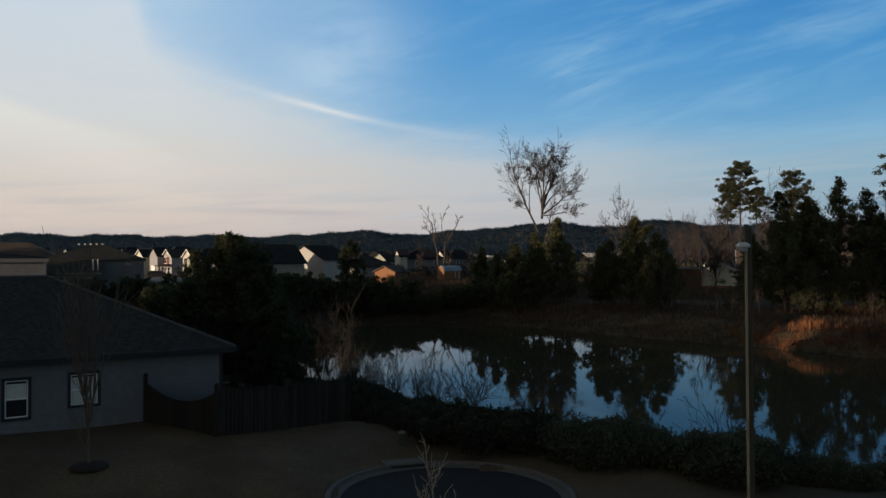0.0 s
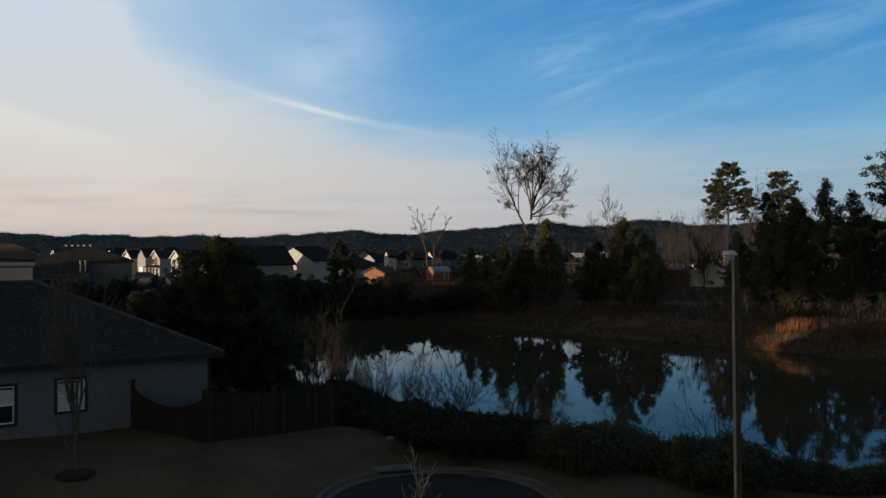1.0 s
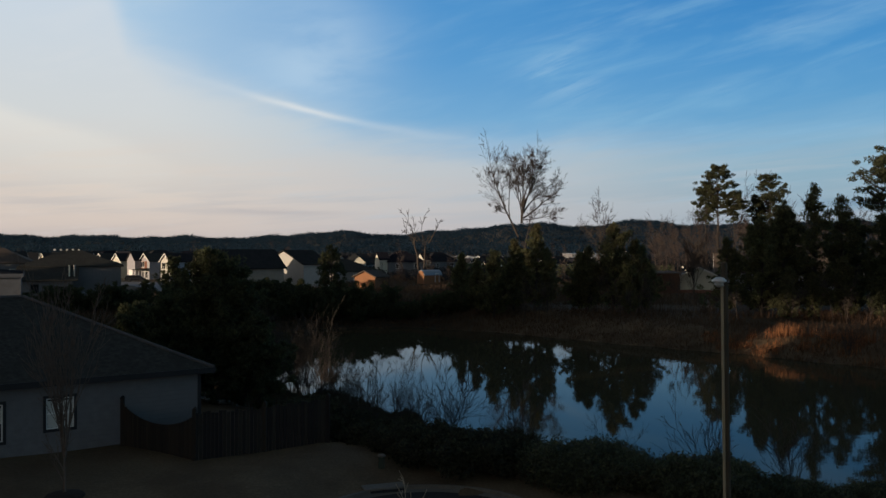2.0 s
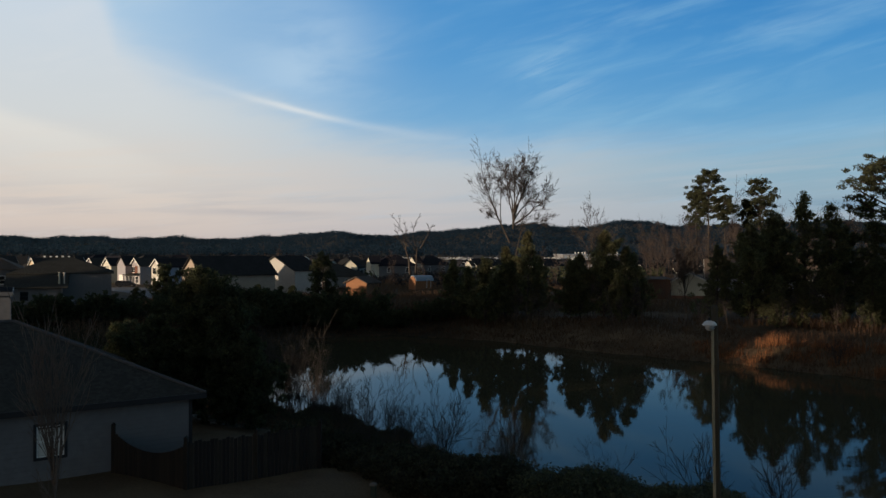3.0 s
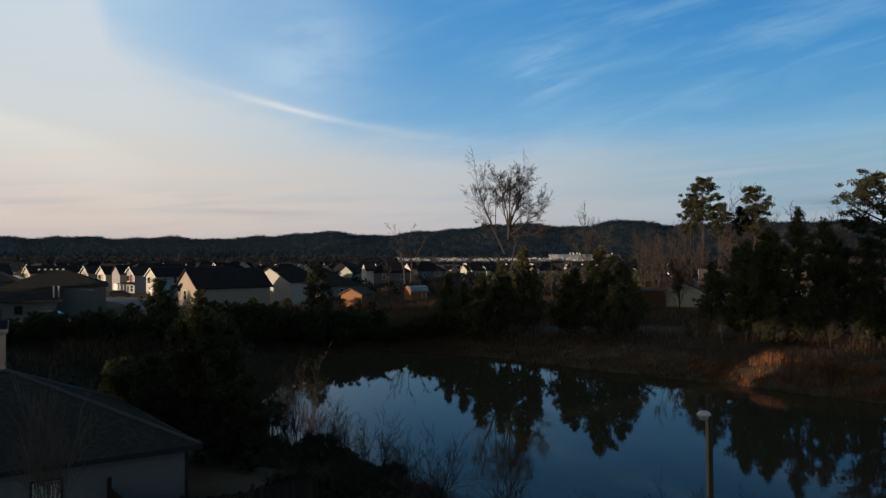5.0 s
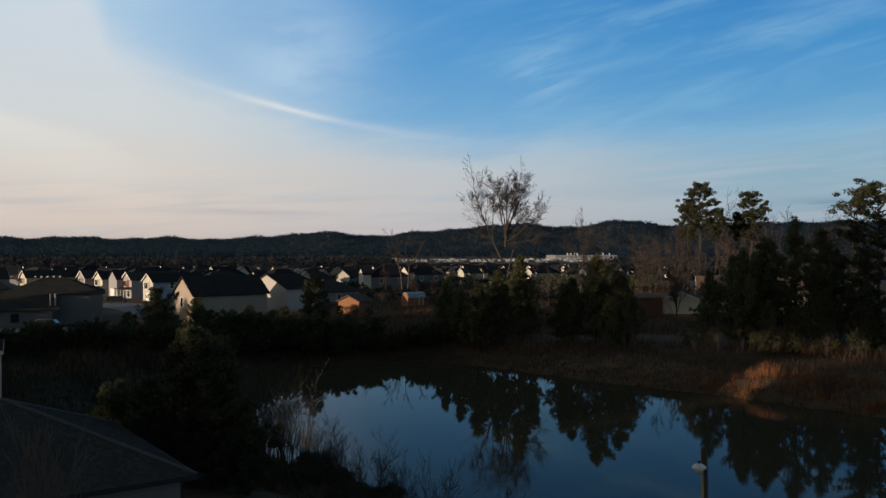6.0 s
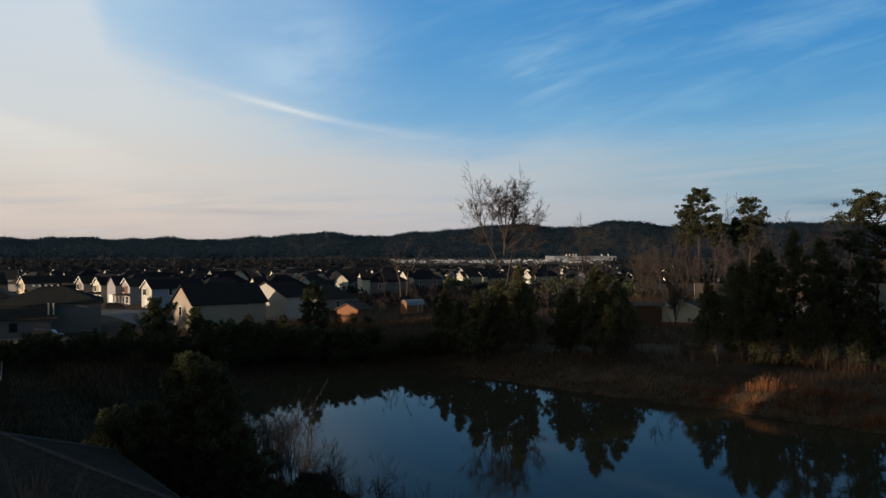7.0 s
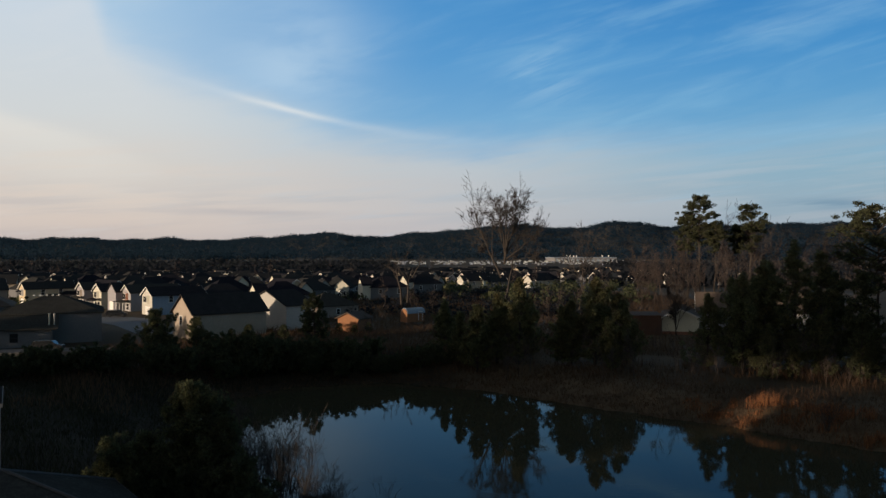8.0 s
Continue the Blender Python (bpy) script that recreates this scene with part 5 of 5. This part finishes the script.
def front_house(x, y, z, walls, mid, label, porch=False, garage=True):
    """A narrow two-storey house: gabled street front with a bay, the ridge running back."""
    w, d, h, rise = 13.0, 5.6, 4.9, 1.7
    c = Vector((x, y, 0)) + Vector((math.cos(radians(40)), math.sin(radians(40)), 0)) * (w / 2)
    t = house(label, c.x, c.y, 40, w, d, h, rise, walls, group=GROUP, z=z, windows=(("front", -2.0, 3.9, 0.9, 1.4), ("front", 2.6, 3.9, 0.9, 1.4), ("front", 1.2, 1.5, 0.9, 1.4)))
    m = on_wall("left", 0, 0, w, d)
    if walls is BLUE_SIDING:
        front = [(-d / 2 + 0.02, 0.02), (d / 2 - 0.02, 0.02), (d / 2 - 0.02, h), (0, h + rise - 0.06), (-d / 2 + 0.02, h)]
        part("facade", bm_mesh("facade", prism(front, "y", -0.03, -0.002), SIDING), t, "white front boarding", at=m)
    bay = part("bay", bm_mesh("bay", prism([(-1.3, 0), (1.3, 0), (0.9, -0.5), (-0.9, -0.5)], "z", 3.0, 4.75), mid), t, at=m)
    for k in (-0.45, 0.45):
        win = part("window", bm_mesh("window", boxes((-0.44, 0.44, -0.54, -0.5, 3.12, 4.66)), TRIM), bay, at=pose(k, 0, 0))
    part("bay_pane", bm_mesh("bay_pane", boxes((-0.83, -0.07, -0.56, -0.545, 3.2, 4.58), (0.07, 0.83, -0.56, -0.545, 3.2, 4.58)), GLASS), bay)
    if garage:
        door_on(t, m @ pose(0.3, 0, 0), 2.5, 2.15, TRIM, "garage_door", 4)
    if porch:
        door_on(t, m @ pose(-1.2, 0, 0), 1.0, 2.1, DARK_TRIM)
        window_on(t, m @ pose(1.0, 0, 1.4), 1.5, 1.5)
        part("porch_roof", bm_mesh("porch_roof", prism([(0, 2.9), (-2.0, 2.45), (-2.0, 2.6), (0, 3.05)], "x", -3.4, 2.9), SHINGLE), t, at=m)
        for k in (-3.2, -1.3, 0.6, 2.6):
            part("porch_post", bm_mesh("porch_post", boxes((k - 0.09, k + 0.09, -1.9, -1.72, 0, 2.5)), TRIM), t, at=m)
    return t


front_house(-59.5, 196.2, 3.0, BLUE_SIDING, SIDING, "white two-storey house with sunlit bay and garage")
front_house(-68.4, 208.5, 3.0, SIDING, BRICK, "pale two-storey house with brown bay and porch", True, False)
front_house(-78.8, 218.0, 2.9, SIDING, SIDING, "white two-storey house with bay window and porch", True, False)
front_house(-87.5, 229.5, 2.8, SIDING, TAN_SIDING, "white two-storey house with bay window over its door", True, False)
front_house(-104, 232, 2.8, TAN_SIDING, SIDING, "tan two-storey house with sunlit front", False, True)
house("house with a grey hipped roof behind a cedar", -17.5, 189, 40, 11, 9, 2.7, 2.6, TAN_SIDING, gable=False, group=GROUP, z=3.2, windows=(("front", 0, 1.5, 0.9, 1.2),))
house("brown wooden outbuilding with sunlit orange gable", -9.2, 156.0, 62, 4.6, 4.4, 2.3, 1.0, CEDAR_WOOD, BROWN_SHINGLE, group="outbuildings", category="shed", vents=False, z=3.5, fascia=False)


def barrel_shed():
    t = thing("garden_shed", "wooden garden shed with rounded ends and metal roof", "shed", pose(1.6, 169, 4.2, 0, 0, 36), "outbuildings")
    arc = [(1.15 * math.cos(radians(a)), 1.15 + 1.2 * math.sin(radians(a))) for a in range(0, 181, 18)]
    part("wall", bm_mesh("wall", prism([(-1.15, -0.3), (1.15, -0.3)] + arc, "x", -2.1, 2.1), CEDAR_WOOD), t)
    out = [(1.3 * math.cos(radians(a)), 1.15 + 1.36 * math.sin(radians(a))) for a in range(8, 173, 16)]
    inn = [(1.2 * math.cos(radians(a)), 1.15 + 1.25 * math.sin(radians(a))) for a in range(8, 173, 16)]
    part("roof", bm_mesh("roof", prism(out + inn[::-1], "x", -2.0, 2.4), METAL_ROOF), t, "curved blue-grey metal roof")
    door_on(t, pose(1.2, -1.16, 0), 0.9, 1.7, CEDAR_WOOD, "door", 2)


barrel_shed()


def cabin():
    t = house("low house with pale gabled wing and brown roof", 67.7, 158.9, -18, 21.4, 9, 3.6, 3.2, SIDING, BROWN_SHINGLE, group=GROUP, z=3.2, fascia=True)
    at = pose(-13.9, -7.2, 0, 0, 0, 90)
    part("wing_wall", bm_mesh("wing_wall", wall_body(16, 6.4, 3.0, 1.45), SIDING), t, at=at)
    part("wing_roof", bm_mesh("wing_roof", gable_roof(16, 6.4, 3.0, 1.45, 0.45), BROWN_SHINGLE), t, at=at)
    h, k, over, wall, rise = 3.65, 1.45 / 3.2 * 0.45, 0.45, 3.0, 1.45
    line = [(-h, wall - k - 0.1), (0, wall + rise - 0.1), (h, wall - k - 0.1), (h, wall - k + 0.2), (0, wall + rise + 0.2), (-h, wall - k + 0.2)]
    part("wing_fascia", bm_mesh("wing_fascia", prism(line, "x", -8.0 - over - 0.04, -8.0 - over), TRIM), t, at=at)
    part("base", bm_mesh("base", boxes((-8.05, 8.0, -3.25, 3.25, -0.8, 0.5)), BRICK), t, "red brick base", at=at)
    bare_tree("bare_tree", "leafless tree before a pale gable", 48.6, 147.5, 151, [((0, 0, 0), (0.02, 0, 1), 7.0, 0.12), ((0, 0, 1.2), (0.35, 0, 1), 4.5, 0.08), ((0, 0, 1.2), (-0.3, 0, 1), 4.8, 0.08)], SMALL, BARK)


cabin()


def low_barn():
    """Low brown outbuilding with a flat pent roof beside the pale gable."""
    t = thing("barn", "low brown board outbuilding with flat pent roof", "barn", pose(43.0, 150.5, 3.0, 0, 0, -4), "outbuildings")
    part("wall", bm_mesh("wall", boxes((-3.2, 3.2, -2.4, 2.4, -0.8, 3.6)), RUST_BOARD), t)
    part("roof", bm_mesh("roof", prism([(-2.8, 3.6), (2.8, 3.9), (2.8, 4.02), (-2.8, 3.74)], "x", -3.5, 3.5), BROWN_SHINGLE), t)
    for k in range(8):
        part("batten", bm_mesh("batten", boxes((-0.03, 0.03, -2.43, -2.4, -0.5, 3.6)), RUST_BOARD), t, at=pose(-2.9 + 0.83 * k, 0, 0))


low_barn()


def estate():
    """Rows of like houses falling away beyond the pond."""
    g = np.random.default_rng(33)
    protos = []
    for i, (w, d, h, rise, wm) in enumerate(((13, 9, 2.7, 3.2, GREY_SIDING), (12, 8.5, 3.6, 3.0, TAN_SIDING), (14, 9.5, 2.8, 3.6, GREY_SIDING), (12, 9, 3.8, 3.2, GREY_SIDING))):
        t = house(("pale single-storey estate house with dark roof", "tan two-storey estate house with dark roof", "grey estate house with steep dark roof", "white two-storey estate house with dark roof")[i],
                  -30 - 26 * i, 262 + 6 * i, 40, w, d, h, rise, wm, ESTATE_SHINGLE, group="estate houses in rows", gable=i == 1,
                  windows=(("left", 1.8, h - 1.2, 0.9, 1.3), ("front", -3, h - 1.2, 0.9, 1.3), ("front", 3, h - 1.2, 0.9, 1.3)), vents=False)
        # a second, lower gable towards the street, whiter than the walls to imitate sunlight
        at = pose(-w / 2 - 1.0, -d / 2 + 2.6, 0, 0, 0, 0)
        top = h + 0.1 if i == 1 else h + 0.9
        part("porch_gable", bm_mesh("porch_gable", wall_body(3.0, 4.4, top, 2.0), SIDING), t, at=at)
        part("porch_roof", bm_mesh("porch_roof", gable_roof(3.0, 4.4, top, 2.0, 0.3), ESTATE_SHINGLE), t, at=at)
        door_on(t, at @ on_wall("left", 0, 0, 3.0, 4.4), 2.4, 2.1, TRIM, "garage_door", 4)
        protos.append(t)
    spots = []
    for row in range(17):
        r = 228 + 31 * row + g.normal() * 3
        step = 16.5
        k = int(r * 1.12 / step)
        for c in range(k):
            a = -0.58 + 1.0 * (c + g.uniform(0.2, 0.8)) / k
            x, y = r * a + g.normal() * 2, r + g.normal() * 5 + 20 * math.sin(a * 9)
            if r < 335 and (a > 0.05 or (x > -30 and r < 255)):
                continue
            if row < 6 and a > 0.17 or g.uniform() < 0.08:
                continue
            spots.append((r, x, y, 40 + g.choice([0, 0, 0, 90, 50, -14]) + g.normal() * 5, int(g.integers(4))))
    spots.sort()
    for r, x, y, turn, i in spots[:255]:
        copy_thing(protos[i], pose(x, y, ground_z(x, y), 0, 0, turn))
    # the farthest of them, too small to tell apart
    solids = [(wall_body(13, 9, 2.8, 3.2), gable_roof(13, 9, 2.8, 3.2)), (wall_body(4.6, 6, 3.4, 2.4), gable_roof(4.6, 6, 3.4, 2.4))]
    verts, faces, kinds = [], [], []
    for r, x, y, turn, i in spots[255:]:
        for j, pair in enumerate(solids):
            m = pose(x, y, ground_z(x, y), 0, 0, turn) @ pose(-5.5 * j, -2.5 * j, 0)
            for k, bm in enumerate(pair):
                bm.verts.index_update()
                o = len(verts)
                verts += [m @ v.co for v in bm.verts]
                faces += [[o + v.index for v in f.verts] for f in bm.faces]
                kinds += [k] * len(bm.faces)
    for pair in solids:
        for bm in pair:
            bm.free()
    me = mesh_of("far_houses", verts, faces, TAN_SIDING)
    me.materials.append(ESTATE_SHINGLE)
    me.polygons.foreach_set("material_index", kinds)
    thing("far_houses", "distant pale houses with grey roofs in rows", "houses", kind="stuff", data=me)


estate()


def far_works():
    """The long pale works building and the lot of parked vehicles beyond the estate."""
    z = ground_z(210, 1500) - 0.5
    t = thing("warehouse", "long pale works building with roof vents", "warehouse", pose(315, 1500, z, 0, 0, 6))
    part("wall", bm_mesh("wall", boxes((-57, 57, -30, 30, 0, 7.0)), PALE_CLADDING), t)
    part("roof", bm_mesh("roof", boxes((-58, 58, -31, 31, 7.0, 7.8)), METAL_ROOF), t)
    for i in range(6):
        part("vent", bm_mesh("vent", lathe([(0.9, 7.8), (0.9, 10.6), (1.3, 10.8), (1.3, 11.4)], 10), TRIM), t, at=pose((-32, -26, -19, -14, 34, 46)[i], -20, 0))
    for i in range(12):
        door_on(t, pose(-52 + 9.4 * i, -30, 0), 4.5, 5.0, METAL_ROOF, "dock_door", 4)
    g = np.random.default_rng(44)
    bm = bmesh.new()
    for i in range(290):
        y = g.uniform(1120, 1480)
        x = y * g.uniform(-0.02, 0.29)
        s = g.choice([4.4, 4.8, 6.5, 10.0], p=[0.45, 0.35, 0.12, 0.08])
        zz = ground_z(x, y)
        m = pose(x, y, zz, 0, 0, g.choice([0, 90]) + 8)
        q = bmesh.new()
        tall = 1.5 if s < 6 else 3.0
        box(q, -s / 2, s / 2, -0.9, 0.9, 0.3, tall * 0.58, 0.12)
        box(q, -s * 0.3, s * 0.32, -0.8, 0.8, tall * 0.58, tall, 0.1)
        q.transform(m)
        me = bpy.data.meshes.new("tmp")
        q.to_mesh(me)
        q.free()
        bm.from_mesh(me)
        bpy.data.meshes.remove(me)
    me = bm_mesh("parked_vehicles", bm, mat("pale_vehicle_paint", (0.36, 0.38, 0.41), 0.3, 0.05, 0.4, 0.6, 0.0, per="island", spec=0.5))
    thing("parked_vehicles", "rows of pale vehicles in a distant lot", "vehicles", kind="stuff", data=me)


far_works()


def car(label, x, y, yaw, paint, z):
    t = thing("car", label, "car", pose(x, y, z, 0, 0, yaw), "parked cars")
    side = [(-2.2, 0.35), (2.2, 0.35), (2.25, 0.8), (1.35, 0.95), (0.7, 1.5), (-1.9, 1.55), (-2.25, 1.0)]
    bm = prism(side, "y", -0.88, 0.88)
    bmesh.ops.bevel(bm, geom=bm.edges[:], offset=0.08, segments=2, affect="EDGES")
    part("body", bm_mesh("body", bm, paint), t)
    part("windscreen", bm_mesh("windscreen", prism([(1.2, 1.0), (0.72, 1.42), (0.76, 1.46), (1.27, 1.02)], "y", -0.75, 0.75), GLASS), t)
    for s in (-1, 1):
        part("side_window", bm_mesh("side_window", prism([(-1.8, 1.02), (1.0, 1.02), (0.62, 1.42), (-1.7, 1.44)], "y", s * 0.885, s * 0.895), GLASS), t)
        for k in (-1.35, 1.4):
            wheel = part("wheel", bm_mesh("wheel", lathe([(0.26, -0.1), (0.34, -0.09), (0.34, 0.09), (0.26, 0.1)], 16), RUBBER), t, at=pose(k, s * 0.82, 0.34, 90))
            part("rim", bm_mesh("rim", lathe([(0.2, -0.11), (0.22, -0.1), (0.22, 0.1), (0.2, 0.11)], 12), CAR_SILVER), wheel)
    return t


def street():
    z = 3.12
    for name, label, line in (("street", "grey street between the estate houses", [(-66, 192), (-56, 186), (-40, 152), (-46, 149), (-58, 170), (-70, 184)]),
                              ("driveway", "pale concrete drive below the dark house", [(-84, 123), (-52, 125.5), (-44, 130), (-47, 133), (-55, 130), (-84, 127.5)])):
        bm = prism(line, "z", z - 0.5, z + 0.22)
        thing(name, label, "road", kind="structure", data=bm_mesh(name, bm, DRIVE if name == "driveway" else mat("worn_asphalt", (0.16, 0.16, 0.165), 0.9, 0.3, 6, 0.2, 0.2)))
    car("dark van parked before white houses", -64.5, 190.5, 10, CAR_DARK, z + 0.2)
    car("dark car parked on a pale drive", -53.0, 127.6, 5, CAR_DARK, z + 0.22)


street()


def fence():
    """Privacy fence of upright boards whose tops swing down between posts."""
    t = thing("wooden_fence", "dark weathered board fence with scooped tops", "fence", pose(0, 0, 0))
    pts = [(-11.6, 34.6), (-8.0, 32.0), (-5.7, 33.6), (-3.4, 35.2)]
    for (ax, ay), (bx, by) in zip(pts, pts[1:]):
        n = int(math.hypot(bx - ax, by - ay) / 0.15)
        yaw = math.degrees(math.atan2(by - ay, bx - ax))
        for i in range(n):
            f = (i + 0.5) / n
            x, y = ax + (bx - ax) * f, ay + (by - ay) * f
            h = 1.75 - (0.68 * math.sin(math.pi * f) ** 0.7 if ax < -11 else 0.05 * math.sin(i * 1.7))
            bm = boxes((-0.068, 0.068, -0.011, 0.011, -0.15, h))
            part("board", bm_mesh("board", bm, FENCE), t, at=pose(x, y, ground_z(x, y), 0, 0, yaw))
    for x, y in pts:
        post = part("post", bm_mesh("post", boxes((-0.07, 0.07, -0.07, 0.07, -0.3, 1.9), bevel=0.01), FENCE), t, at=pose(x, y, ground_z(x, y)))
        part("cap", bm_mesh("cap", prism([(-0.09, 1.9), (0.09, 1.9), (0.0, 2.0)], "y", -0.09, 0.09), FENCE), post)


fence()

pedestal = thing("utility_pedestal", "small green utility pedestal with pale cap", "pedestal", pose(-1.0, 31.4, ground_z(-1.0, 31.4)))
part("body", bm_mesh("body", boxes((-0.11, 0.11, -0.11, 0.11, -0.1, 0.40), bevel=0.015), GREEN_BOX), pedestal)
part("cap", bm_mesh("cap", lathe([(0.15, 0.40), (0.15, 0.44), (0.1, 0.48), (0.03, 0.49)], 12), CONCRETE), pedestal, "pale cap")

# ---- yard light on its pole ----
def lamp_post():
    z = ground_z(7.6, 20.6)
    t = thing("street_lamp", "weathered pole with a small round area light", "lamp", pose(7.88, 20.6, z, 0, -0.9, 0))
    h = 10.6 - z
    part("pole", bm_mesh("pole", lathe([(0.095, -0.2), (0.09, 1.0), (0.085, h * 0.6), (0.078, h - 0.05), (0.065, h)], 12), POLE, True), t, "dark weathered wood")
    part("conduit", fast_mesh("conduit", tubes([(np.array([-0.085, -0.06, -0.1]), 0.036, np.array([-0.075, -0.05, h - 0.55]), 0.036)], 8), 4, CONDUIT), t, "tan conduit strapped to the pole")
    part("arm", fast_mesh("arm", tubes([(np.array([0, 0, h - 0.60]), 0.025, np.array([-0.15, -0.16, h - 0.46]), 0.025)], 8), 4, LAMP), t)
    head = part("head", bm_mesh("head", lathe([(0.02, 0.115), (0.07, 0.105), (0.125, 0.075), (0.165, 0.03), (0.17, 0.0), (0.12, -0.02)], 16), LAMP, True), t, at=pose(-0.19, -0.18, h - 0.46))
    part("lens", bm_mesh("lens", lathe([(0.11, -0.02), (0.10, -0.09), (0.05, -0.13)], 16), LENS, True), head)
    part("photocell", bm_mesh("photocell", lathe([(0.03, 0.10), (0.03, 0.17), (0.015, 0.185)], 10), DARK_TRIM), head)


lamp_post()
